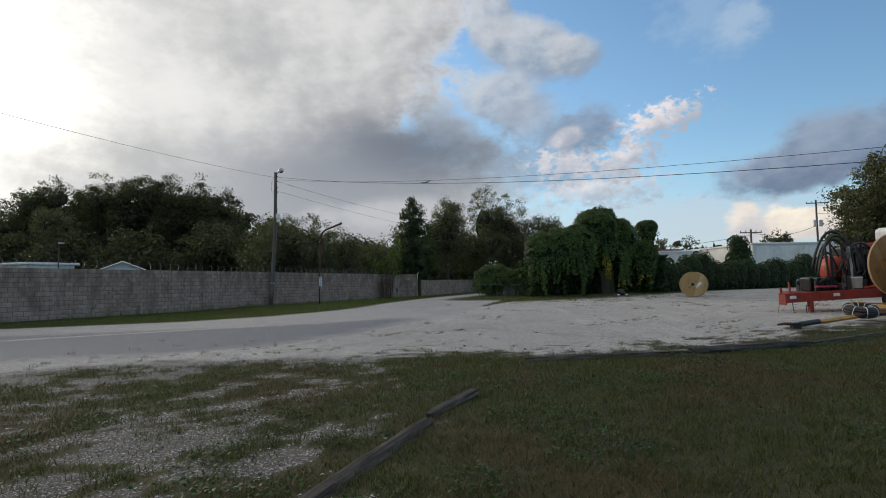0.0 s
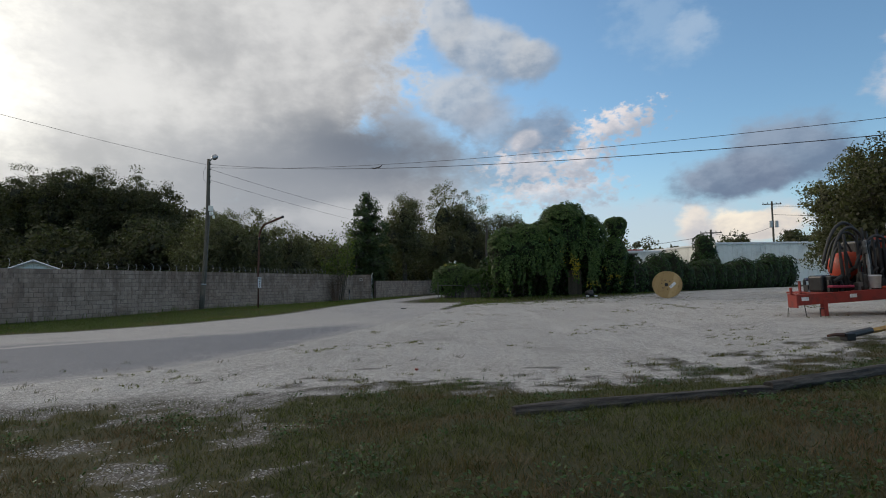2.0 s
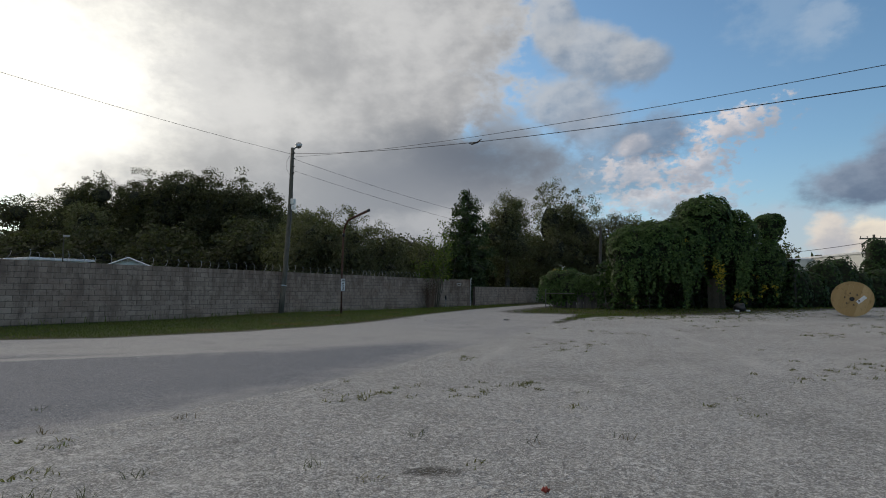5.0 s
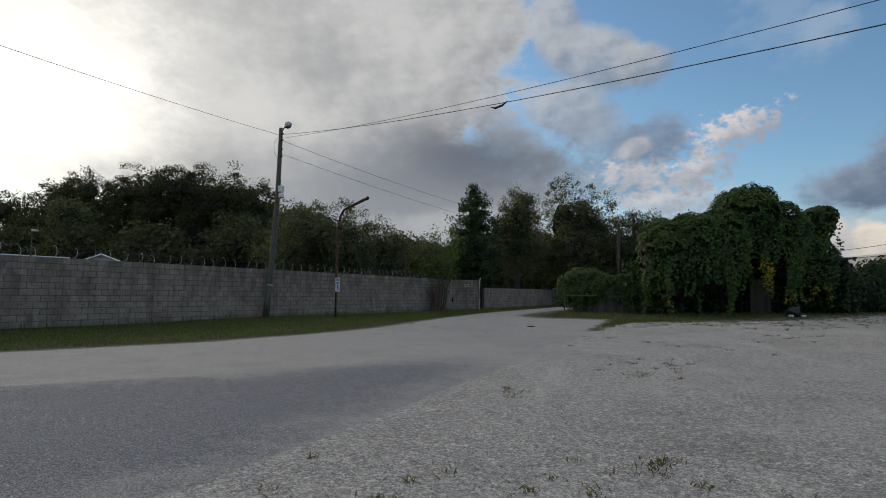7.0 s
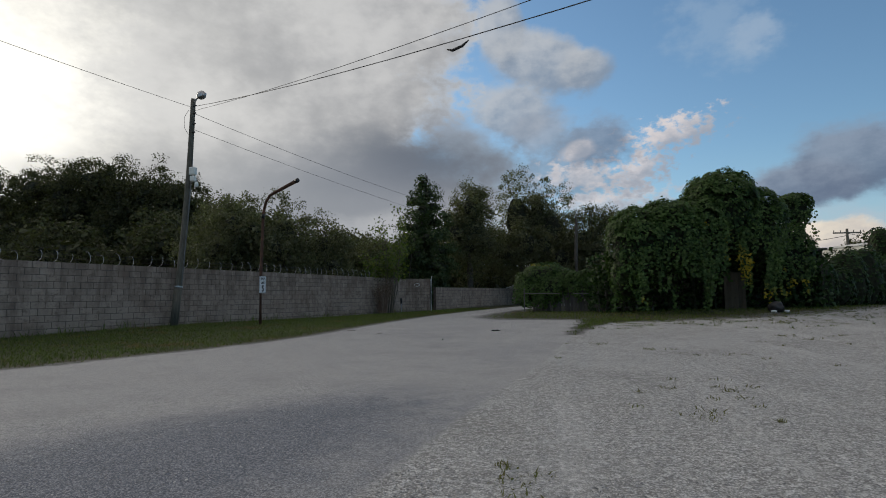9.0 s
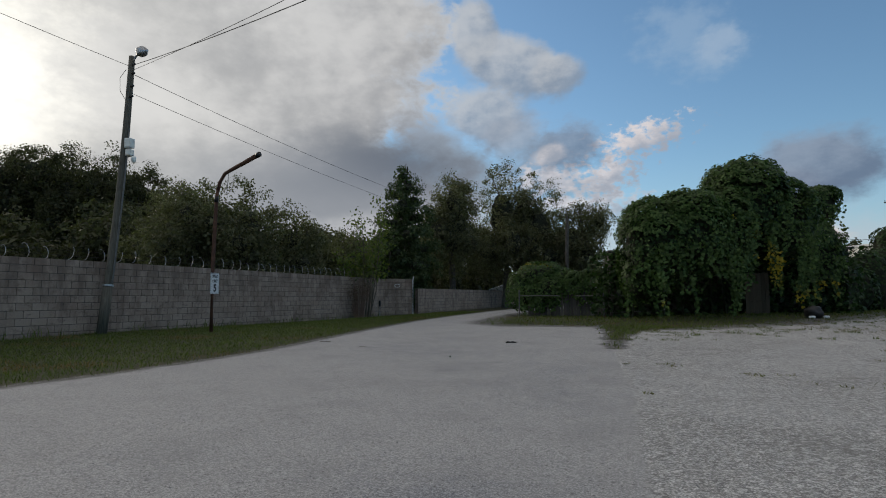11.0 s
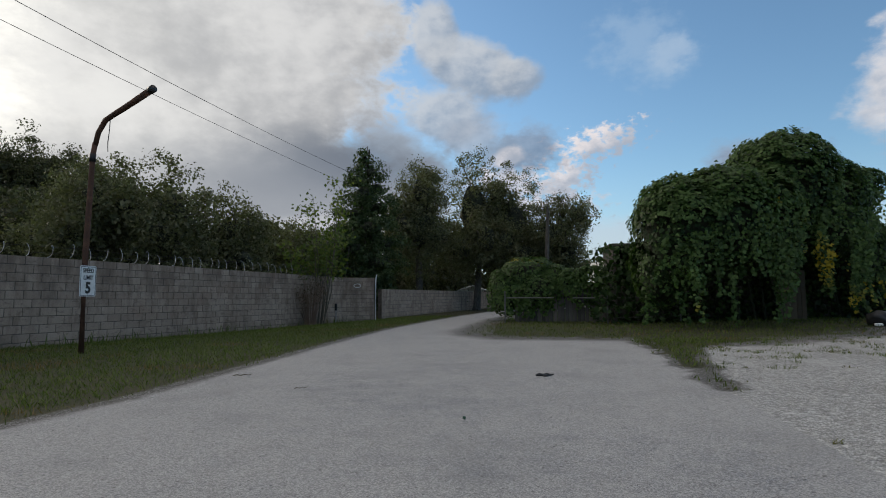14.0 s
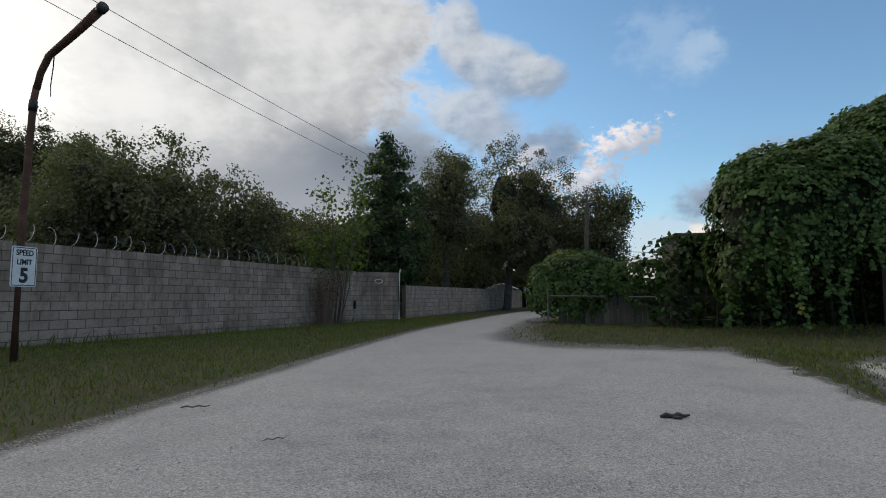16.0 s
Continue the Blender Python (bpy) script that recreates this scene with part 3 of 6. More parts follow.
def level(x, y):
    """Height of the ground: a low lawn bank, a shallow dip in the lot, a verge that falls to the wall."""
    x, y = np.asarray(x, float), np.asarray(y, float)
    ss = lambda v, a, b: (lambda t: t * t * (3 - 2 * t))(np.clip((v - a) / (b - a), 0, 1))
    z = 0.20 * (1 - ss(y - 0.35 * x, 5.0, 9.2)) * ss(x, -4.0, 0.5)
    z = z - 0.11 * ss(y, 7, 12) * (1 - ss(y, 26, 34)) * (1 - ss(x, 2, 8))
    z = z + 0.10 * ss(x, 4, 9) * (1 - ss(y, 24, 34))
    z = z + 0.18 * ss(x, 0, 7) * ss(y, 34, 42)
    z = z - 0.13 * ss(-x - 0.31 * (49.4 - y), 8.5, 11.5) * ss(y, 30, 44) * (1 - ss(y, 50, 56))
    return z


def axis(lo, hi, step, far, grow=1.35):
    core = list(np.arange(lo, hi + 1e-6, step))
    d, p, out = step, hi, []
    while p < far:
        d *= grow
        p += d
        out.append(p)
    d, p, low = step, lo, []
    while p > -far:
        d *= grow
        p -= d
        low.append(p)
    return np.array(low[::-1] + core + out)


gx, gy = axis(-24, 22, 0.2, 2500), axis(-3, 58, 0.2, 2500)
X, Y = np.meshgrid(gx, gy)
flat_x, flat_y = X.ravel(), Y.ravel()
Z = level(flat_x, flat_y) + np.where((np.abs(flat_x) < 30) & (flat_y < 65), rng.normal(0, 0.004, flat_x.size), 0)
nx, ny = len(gx), len(gy)
idx = np.arange(nx * ny).reshape(ny, nx)
quads = np.stack([idx[:-1, :-1], idx[:-1, 1:], idx[1:, 1:], idx[1:, :-1]], -1).reshape(-1, 4)
ground = raw("ground", np.stack([flat_x, flat_y, Z], 1), quads, GROUND)
tagged(ground, "pale lime gravel lot, dusty old asphalt lane and rough grass", "ground", kind="structure")
g, t_, b_ = cover(flat_x, flat_y)
col = ground.data.color_attributes.new("cover", "FLOAT_COLOR", "POINT")
col.data.foreach_set("color", np.stack([g, t_, b_, np.ones_like(g)], 1).astype(np.float32).ravel())
ground.data.polygons.foreach_set("use_smooth", np.ones(len(quads), dtype=bool))


def zat(x, y):
    return float(level(x, y))


# ---- block wall along the lane ----
WALL_B = Vector((-11.15, 49.4, 0))
WALL_A = Vector((WALL_B.x - 0.31 * 42, WALL_B.y - 42, 0))
COURSE, LONG, THICK = 0.203, 0.406, 0.20
wall_dir = (WALL_B - WALL_A).normalized()
wall_turn = math.degrees(math.atan2(wall_dir.y, wall_dir.x))
wall_len = (WALL_B - WALL_A).length
WALL_Z0, ROWS, WALL_RISE = -0.22, 11, 0.24


def block_mesh(l=LONG, h=COURSE, d=0.05, j=0.007):
    bm = boxed((-l / 2 + j, 0, j), (l / 2 - j, d, h - j))
    me = bpy.data.meshes.new("block")
    front = [e for e in bm.edges if all(v.co.y < 0.001 for v in e.verts)]
    bmesh.ops.bevel(bm, geom=front, offset=0.006, segments=1, affect="EDGES")
    bm.to_mesh(me)
    bm.free()
    me.materials.append(BLOCK)
    return me


BLOCK_ME = block_mesh()
BLOCK_HALF = block_mesh(LONG / 2)


def block_wall(name, a, b, z0, rows, label, single=None, rise=0.0):
    """A running-bond block wall from a to b; blocks whose place satisfies single(x, y) are pieces of their own."""
    a, b = Vector((a[0], a[1], 0)), Vector((b[0], b[1], 0))
    d = (b - a).normalized()
    turn = math.degrees(math.atan2(d.y, d.x))
    length = (b - a).length
    wall = thing(name, (a.x, a.y, z0), label, "wall", kind="structure", turn=turn)
    wall.matrix_world = pose(a.x, a.y, z0 + rise, 0, math.degrees(math.atan2(rise, length)), turn)
    core = part("mortar_core", boxed((0, 0.006, -0.3), (length, THICK, rows * COURSE - 0.003)), MORTAR, wall)
    bm_verts, bm_faces, offset = [], [], 0
    base_full = np.array([v.co[:] for v in BLOCK_ME.vertices])
    base_tris = [tuple(p.vertices) for p in BLOCK_ME.polygons]
    r = random.Random(5)
    pieces = []
    for row in range(rows):
        s = 0.0
        first = True
        while s < length - 0.05:
            l = LONG / 2 if (first and row % 2) else LONG
            l = min(l, length - s)
            first = False
            mid = s + l / 2
            p = a + d * mid
            out = r.uniform(-0.004, 0.004)
            if single is not None and single(p.x, p.y) and abs(l - LONG) < 1e-3:
                pieces.append((mid, out, row * COURSE))
            else:
                v = base_full * np.array([l / LONG, 1, 1]) + np.array([mid, out - 0.004, row * COURSE])
                bm_verts.append(v)
                bm_faces += [tuple(i + offset for i in f) for f in base_tris]
                offset += len(v)
            s += l
    if bm_verts:
        me = bpy.data.meshes.new("blocks")
        me.from_pydata(np.concatenate(bm_verts).tolist(), [], bm_faces)
        me.materials.append(BLOCK)
        rest = new("blocks", me)
        rest.parent = wall
        tagged(rest, kind="stuff")
    for mid, out, z in pieces:
        o = new("block", BLOCK_ME)
        o.parent = wall
        o.matrix_basis = pose(mid, out - 0.004, z, 0, 0, r.uniform(-0.4, 0.4))
    return wall


# ---- trees ----


def crown_points(blobs, count, clump, per, size, droop=0.0, inner=0.15):
    """Leaf centres in clumps spread over ellipsoid blobs (centre, radii)."""
    vol = np.array([b[1][0] * b[1][1] * b[1][2] for b in blobs]) ** (2 / 3)
    share = rng.multinomial(count, vol / vol.sum())
    cs = []
    for (c, r), k in zip(blobs, share):
        d = rng.normal(size=(k, 3))
        d /= np.linalg.norm(d, axis=1, keepdims=True)
        rad = np.where(rng.random(k) < inner, rng.uniform(0.35, 0.9, k), rng.uniform(0.80, 1.06, k))
        cs.append(np.array(c) + d * rad[:, None] * np.array(r))
    clumps = np.concatenate(cs)
    n = len(clumps) * per
    cl = np.repeat(clumps, per, axis=0)
    cs_size = np.repeat(rng.uniform(0.55, 1.25, len(clumps)), per)
    off = rng.normal(size=(n, 3))
    off *= (rng.random(n) ** 0.42 / np.linalg.norm(off, axis=1))[:, None] * clump * cs_size[:, None] * np.array([1.15, 1.15, 0.8])
    pts = cl + off
    if droop:
        pts[:, 2] -= np.abs(rng.exponential(droop, n)) * (rng.random(n) < 0.35)
    nrm = off + np.array([0, 0, 0.35]) * clump + rng.normal(size=(n, 3)) * clump * 0.5
    return clumps, pts, nrm, size * rng.uniform(0.6, 1.35, n)


def tree(at, blobs, trunk_r, label, mat=OAK, count=170, clump=0.75, per=34, size=0.30, limbs=14, fork=0.35, category="tree", droop=0.0, group="", name="tree"):
    """A tree at its base; blobs are relative to the base."""
    ob = thing(name, at, label, category, group)
    clumps, pts, nrm, sz = crown_points(blobs, count, clump, per, size, droop)
    fill = crown_points(blobs, int(count * 0.45), clump * 1.2, 26, size * 1.9, droop, 1.0)
    v, f = leaf_quads(np.concatenate([pts, fill[1]]), np.concatenate([nrm, fill[2]]), np.concatenate([sz, fill[3]]))
    raw("crown", v, f, mat, ob)
    # solid dark lumps stand in for the crown's inner shade and close gaps
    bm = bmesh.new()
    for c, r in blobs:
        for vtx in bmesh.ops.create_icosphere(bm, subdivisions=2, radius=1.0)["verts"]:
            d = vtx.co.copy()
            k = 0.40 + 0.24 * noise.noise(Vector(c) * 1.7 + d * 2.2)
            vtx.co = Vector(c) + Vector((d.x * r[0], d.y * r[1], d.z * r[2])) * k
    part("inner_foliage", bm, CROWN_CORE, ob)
    top = max(b[0][2] for b in blobs)
    mid = Vector(np.mean([b[0] for b in blobs], axis=0))
    bm = bmesh.new()
    lean = Vector((rng.uniform(-0.25, 0.25), rng.uniform(-0.25, 0.25), 0))
    stem = [Vector((0, 0, -0.1)), Vector((0, 0, 0.25)) + lean * 0.2, Vector((0, 0, top * fork)) + lean, Vector((mid.x * 0.6, mid.y * 0.6, top * 0.75)) + lean, Vector((mid.x, mid.y, top * 1.05))]
    tube(bm, stem, [trunk_r * 1.45, trunk_r, trunk_r * 0.8, trunk_r * 0.45, trunk_r * 0.12], 9)
    part("trunk", bm, BARK, ob, smooth=True)
    pick = rng.choice(len(clumps), min(limbs, len(clumps)), replace=False)
    for k in pick:
        bm = bmesh.new()
        end = Vector(clumps[k])
        u = rng.uniform(0.3, 0.95)
        start = stem[2].lerp(stem[3], u)
        bend = start.lerp(end, 0.5) + Vector((rng.uniform(-0.4, 0.4), rng.uniform(-0.4, 0.4), rng.uniform(0.0, 0.6)))
        tube(bm, [start, bend, end], [trunk_r * 0.32, trunk_r * 0.2, trunk_r * 0.05], 5, False)
        part("limb", bm, BARK, ob, smooth=True)
    return ob


def oak_blobs(h, r, low=0.3, n=6):
    """Irregular crown: a few overlapping ellipsoids."""
    out = [((0, 0, h * (0.5 + low / 2)), (r * 0.72, r * 0.72, h * (0.5 - low / 2) * 0.96))]
    for k in range(n):
        a = 2 * math.pi * (k + rng.uniform(-0.3, 0.3)) / n
        q = rng.uniform(0.40, 0.62)
        z = h * rng.uniform(low + 0.12, 0.80)
        out.append(((math.cos(a) * r * q, math.sin(a) * r * q, z), (r * rng.uniform(0.40, 0.55), r * rng.uniform(0.40, 0.55), h * rng.uniform(0.11, 0.18))))
    return out


# oaks behind the wall: place, height, spread
for x, y, h, r in ((-82, 74, 15.6, 6.6), (-73.5, 72, 16.2, 6.0), (-65.5, 70, 16.9, 5.6), (-58.2, 70, 17.6, 5.2), (-51.8, 69, 17.0, 4.8), (-47.0, 68.5, 16.3, 4.0), (-42.9, 68, 16.0, 3.0), (-39.0, 68, 13.8, 3.4)):
    tree((x, y, 0), oak_blobs(h, r, 0.18, 8), 0.42, "tall dark live oak in the row behind the wall", OAK, 380, 0.78, 76, 0.20, 14, group="oaks behind the wall")
for x, y, h, r in ((-90, 84, 15.5, 7), (-77, 82, 15.5, 6.5), (-66, 81, 16, 6.5), (-56, 80, 16, 6), (-47, 80, 14.5, 5.5)):
    tree((x, y, 0), oak_blobs(h, r, 0.05, 9), 0.3, "dark live oak at the back behind the wall", OAK, 190, 1.3, 50, 0.42, 4, group="oaks behind the wall")
for x, y, h, r in ((-72, 60, 8.6, 5.5), (-62, 58, 8.2, 5.0), (-52, 57, 8.0, 5.0), (-43, 56, 7.8, 5.0), (-34, 57, 8.6, 4.6), (-27, 58, 8.4, 4.4)):
    tree((x, y, 0), oak_blobs(h, r, 0.1), 0.3, "dark live oak at the back behind the wall", OAK, 170, 0.95, 44, 0.32, 5, group="oaks behind the wall")
for x, y, h, r in ((-23.4, 48.5, 8.0, 3.0), (-20.9, 46.0, 7.6, 2.4), (-18.2, 46.6, 7.5, 2.7), (-16.9, 49.8, 6.6, 2.6), (-15.3, 54.5, 5.6, 2.6), (-13.9, 58.5, 5.0, 2.4)):
    tree((x, y, 0), oak_blobs(h, r, 0.12), 0.2, "lower grey-green oak with thin patches behind the wall", OAK_LIGHT, 220, 0.55, 70, 0.135, 18, droop=0.35, group="lower oaks behind the wall")

tree((-56, 59, 0), [((0, 0, 9), (2.4, 2.4, 2.2)), ((1.5, 0, 6.5), (2.0, 2.0, 1.6)), ((-1.2, 0, 5), (1.8, 1.8, 1.8))], 0.3, "tall thin oak hung with grey moss behind the wall", OAK_LIGHT, 150, 0.6, 44, 0.2, 12, droop=0.8)

# middle group beyond the lane
CB = []
for k in range(22):
    z = 1.0 + 8.9 * k / 21
    r = float(np.interp(z, [1.0, 3.0, 6.0, 8.4, 9.9], [2.5, 2.7, 2.15, 1.35, 0.30]))
    a = k * 2.4
    CB.append(((math.cos(a) * r * 0.42, math.sin(a) * r * 0.42, z), (r * 0.66, r * 0.66, 0.75)))
tree((-11.35, 56.8, 0), CB, 0.2, "narrow pointed dark green cypress with dense foliage", CYPRESS, 420, 0.42, 60, 0.135, 6, name="cypress_tree")
for x, y, h, r in ((-8.6, 62.5, 11.2, 3.0), (-4.6, 66.5, 13.0, 3.6), (-1.6, 66.8, 11.6, 3.4), (1.5, 65.5, 8.9, 2.8)):
    tree((x, y, 0), oak_blobs(h, r, 0.14), 0.30, "spreading oak hung with grey moss beyond the lane's bend", OAK_LIGHT, 300, 0.56, 80, 0.135, 18, droop=0.5, group="oaks beyond the bend")
for x, y, h, r in ((-9.5, 73, 9.5, 4.2), (-2.5, 80, 9, 5.0), (-15, 72, 8, 4), (-20, 66, 7, 4)):
    tree((x, y, 0), oak_blobs(h, r, 0.05), 0.3, "dark oak at the back of the trees beyond the bend", OAK, 170, 0.9, 40, 0.32, 4, group="oaks beyond the bend")
snag = thing("dead_tree", (0.1, 60.5, 0), "bare grey dead trunk broken off at the top", "dead tree")
part("trunk", tubed([(0, 0, -0.1), (0.03, 0, 0.5), (0.0, 0.02, 4), (0.1, 0, 6.6), (0.06, 0, 7.5)], [0.26, 0.18, 0.14, 0.11, 0.04], 10), BARK, snag)

# oaks grown over with vines beyond the drill trailer
for x, y, h, r, m in ((21.4, 33.5, 8.4, 3.3, OAK), (25.0, 33, 11.6, 3.8, VINE_DARK), (22.6, 38.5, 8.8, 3.2, OAK_LIGHT), (27.5, 28, 11.2, 3.6, VINE_DARK), (31, 36, 9.5, 4.5, OAK)):
    tree((x, y, 0.1), oak_blobs(h, r, 0.16), 0.30, "dark oak partly grown over with vines beyond the trailer", m, 290, 0.56, 62, 0.145, 14, group="oaks beyond the trailer")

# ---- vine-covered thicket ----


def vine_skin(blobs, count, size, up=0.25, hollow=False):
    """Leaves lying like shingles on the outside of blobs."""
    out, nr = [], []
    area = np.array([(b[1][0] * b[1][1] + b[1][1] * b[1][2] + b[1][0] * b[1][2]) for b in blobs])
    for (c, r), k in zip(blobs, rng.multinomial(count, area / area.sum())):
        c, r = np.array(c), np.array(r)
        d = rng.normal(size=(k, 3))
        d /= np.linalg.norm(d, axis=1, keepdims=True)
        d = np.sign(d) * np.abs(d) ** 0.8
        p = c + d * r
        lump = np.array([noise.noise(Vector(q * 1.15)) + 0.5 * noise.noise(Vector(q * 2.7)) for q in p])
        p = c + d * r * (1.0 + 0.17 * lump + rng.normal(0, 0.022, k))[:, None]
        keep = np.ones(k, bool)
        for c2, r2 in blobs:
            if tuple(c2) != tuple(c):
                keep &= (((p - np.array(c2)) / np.array(r2)) ** 2).sum(1) > 0.80
        keep &= ~((d[:, 2] < -0.35) & (rng.random(k) < 0.6))
        if hollow:                            # the growth overhangs dark hollows
            keep &= ~((d[:, 2] < 0.10 + 0.75 * lump) & (d[:, 1] < 0.35) & (rng.random(k) < 0.94))
        keep &= ~((lump < -0.45) & (rng.random(k) < 0.7))
        out.append(p[keep])
        nr.append((d / r)[keep])
    p, nrm = np.concatenate(out), np.concatenate(nr)
    nrm /= np.linalg.norm(nrm, axis=1, keepdims=True)
    nrm = nrm + np.array([0, 0, up]) + rng.normal(0, 0.26, p.shape)
    return leaf_quads(p, nrm, size * rng.uniform(0.6, 1.3, len(p)), 0.85)


def vine_drapes(starts, size):
    """Hanging curtains of leaves: (x, y, top, bottom, spread) for each strand."""
    ps = []
    for x, y, top, bot, spread in starts:
        k = int((top - bot) * 34 * max(spread / 0.25, 0.5))
        u = rng.random(k)
        w_ = spread * (1.0 - 0.65 * u)
        sway = 0.12 * np.sin(u * 5 + x * 3)
        ps.append(np.stack([x + sway + rng.normal(0, 1, k) * w_ * 0.55, y + rng.normal(0, 1, k) * w_ * 0.35, top + (bot - top) * u], 1))
    p = np.concatenate(ps)
    nrm = np.tile(np.array([-0.15, -1.0, 0.35]), (len(p), 1)) + rng.normal(0, 0.4, p.shape)
    return leaf_quads(p, nrm, size * rng.uniform(0.6, 1.25, len(p)), 0.85)


# lumpy solid shell, coloured dark as the shaded inside of the vines
def core_mesh(bm, c, r, seg=20):
    got = bmesh.ops.create_icosphere(bm, subdivisions=3, radius=1.0)
    for vtx in got["verts"]:
        d = vtx.co.copy()
        q = Vector(c) + Vector((d.x * r[0], d.y * r[1], d.z * r[2]))
        vtx.co = Vector(c) + (q - Vector(c)) * (1.0 + 0.16 * noise.noise(q * 1.15))


thicket = thing("vine_thicket", (5, 43.5, 0), "tall thicket draped in green vines with yellowing strands", "vines")
BLOBS = [((1.75, 40.9, 3.05), (1.5, 1.7, 1.75)), ((2.95, 40.9, 3.45), (1.4, 1.7, 1.6)), ((5.55, 42.4, 4.55), (1.65, 2.0, 2.0)), ((6.95, 42.8, 3.95), (1.5, 1.9, 1.75)),
         ((9.5, 44.2, 4.9), (0.8, 0.8, 0.85)), ((9.0, 44.4, 2.7), (1.3, 1.4, 1.5)), ((1.2, 41.5, 1.8), (0.8, 1.2, 1.15)), ((4.3, 41.9, 3.6), (1.5, 1.9, 1.7))]
LOCAL = [((c[0] - 5, c[1] - 43.5, c[2]), r) for c, r in BLOBS]
v, f = vine_skin(LOCAL, 90000, 0.125, hollow=True)
raw("leaf_cover", v, f, VINE_GREEN, thicket)
drapes = []
dr = random.Random(11)
for c, r in BLOBS:
    for k in range(int(r[0] * 6)):
        a = dr.uniform(-2.75, -0.4)
        x, y = c[0] + math.cos(a) * r[0] * 0.96, c[1] + math.sin(a) * r[1] * 0.96
        top = c[2] - 0.1 * r[2]
        drop = dr.uniform(0.5, 1.9) if dr.random() < 0.84 else dr.uniform(2.0, 3.3)
        drapes.append((x - 5, y - 43.5, top, max(0.15, top - drop), dr.uniform(0.14, 0.34)))
for k in range(12):                       # thick curtains with dark hollows between them
    bx = 0.95 + 7.2 * (k + dr.uniform(-0.35, 0.35)) / 12
    front = float(np.interp(bx, [0.5, 3.5, 5.5, 8.1], [39.6, 39.4, 40.6, 41.2]))
    top, low = float(np.interp(bx, [0.5, 3.0, 5.5, 8.1], [2.3, 3.2, 4.0, 3.2])), dr.choice((0.35, 0.9, 1.5, 1.9, 2.1))
    for q in range(8):
        drapes.append((bx - 5 + dr.uniform(-0.26, 0.26), front - 43.5 + dr.uniform(-0.2, 0.3), top + dr.uniform(-0.5, 0.4), min(low + dr.uniform(0.0, 0.9), top - 0.6), dr.uniform(0.08, 0.16)))
v, f = vine_drapes(drapes, 0.135)
raw("hanging_vines", v, f, VINE, thicket)
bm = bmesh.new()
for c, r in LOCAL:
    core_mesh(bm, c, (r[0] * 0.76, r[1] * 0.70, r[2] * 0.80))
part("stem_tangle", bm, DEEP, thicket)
# second leaf layer under the cover, its shade put into the darker colour
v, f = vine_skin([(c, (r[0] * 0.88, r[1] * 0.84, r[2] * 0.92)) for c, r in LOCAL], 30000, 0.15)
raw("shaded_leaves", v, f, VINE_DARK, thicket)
# stems, in the core's painted shade colour
for k in range(20):
    bm = bmesh.new()
    x, y = dr.uniform(-4.4, 4.8), dr.uniform(0.1, 1.4)
    tube(bm, [(x, y, -0.05), (x + dr.uniform(-0.3, 0.3), y, 1.2), (x + dr.uniform(-0.7, 0.7), y + dr.uniform(-0.3, 0.3), 3.4)], [dr.uniform(0.02, 0.06), 0.03, 0.02], 6)
    part("stem", bm, DEEP, thicket)
# dark leaves towards the back, coloured as the thicket's shaded depth
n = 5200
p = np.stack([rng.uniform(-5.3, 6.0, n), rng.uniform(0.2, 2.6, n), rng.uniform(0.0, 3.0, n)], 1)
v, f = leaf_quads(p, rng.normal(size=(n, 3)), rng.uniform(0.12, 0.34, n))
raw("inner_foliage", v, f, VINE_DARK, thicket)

bush = thing("vine_bush", (-2.3, 47.3, 0), "rounded vine-grown bush over the chain-link fence corner", "bush")
BB = [((-0.25, 0.2, 1.75), (1.15, 1.3, 1.0)), ((-1.1, 0.1, 1.25), (0.85, 1.0, 0.95)), ((0.75, -0.1, 1.5), (0.95, 1.0, 0.9)), ((1.5, -0.1, 1.05), (0.75, 0.8, 0.75)), ((0.1, -0.5, 1.2), (1.0, 0.9, 0.85))]
v, f = vine_skin(BB, 15000, 0.135)
raw("leaf_cover", v, f, VINE, bush)
v, f = vine_drapes([(dr.uniform(-1.9, 2.1), dr.uniform(-1.3, -0.7), 1.5, dr.uniform(0.1, 0.7), 0.28) for k in range(22)], 0.15)
raw("hanging_vines", v, f, VINE, bush)
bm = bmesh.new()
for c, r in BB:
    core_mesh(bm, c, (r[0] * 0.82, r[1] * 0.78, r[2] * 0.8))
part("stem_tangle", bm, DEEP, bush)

strip = thing("vine_strip", (0.4, 45.6, 0), "low strip of yellowing vines along the old fence", "vines")
SB = [((-1.2 + 0.72 * k, 0.5, 1.55 + 0.12 * math.sin(k * 2.1)), (0.65, 0.45, 0.62)) for k in range(6)]
v, f = vine_skin(SB, 7000, 0.13)
raw("leaf_cover", v, f, VINE, strip)
v, f = vine_drapes([(dr.uniform(-1.7, 1.9), 0.1, 1.5, dr.uniform(0.1, 0.9), 0.24) for k in range(22)], 0.14)
raw("hanging_vines", v, f, VINE, strip)

# hedge on towards the white building
hedge = thing("vine_hedge", (16, 52, 0), "long dark hedge smothered in vines with one tall vine-covered stump", "hedge")
HB = []
for k in range(17):
    u = k / 16
    x, y = 10.2 + 19.0 * u, 46.2 + 14.0 * u
    h = 2.6 + 0.3 * math.sin(k * 1.9) + (0.9 * max(0, 1 - abs(k - 3.4) / 1.4)) + (0.8 * max(0, u - 0.72) / 0.28)
    HB.append(((x - 16, y - 52, h * 0.46), (1.05, 1.05, h * 0.54)))
HB += [((21.0 - 16, 58.6 - 52, 3.9), (0.95, 1.0, 1.45)), ((21.1 - 16, 58.6 - 52, 2.2), (1.35, 1.2, 1.8))]
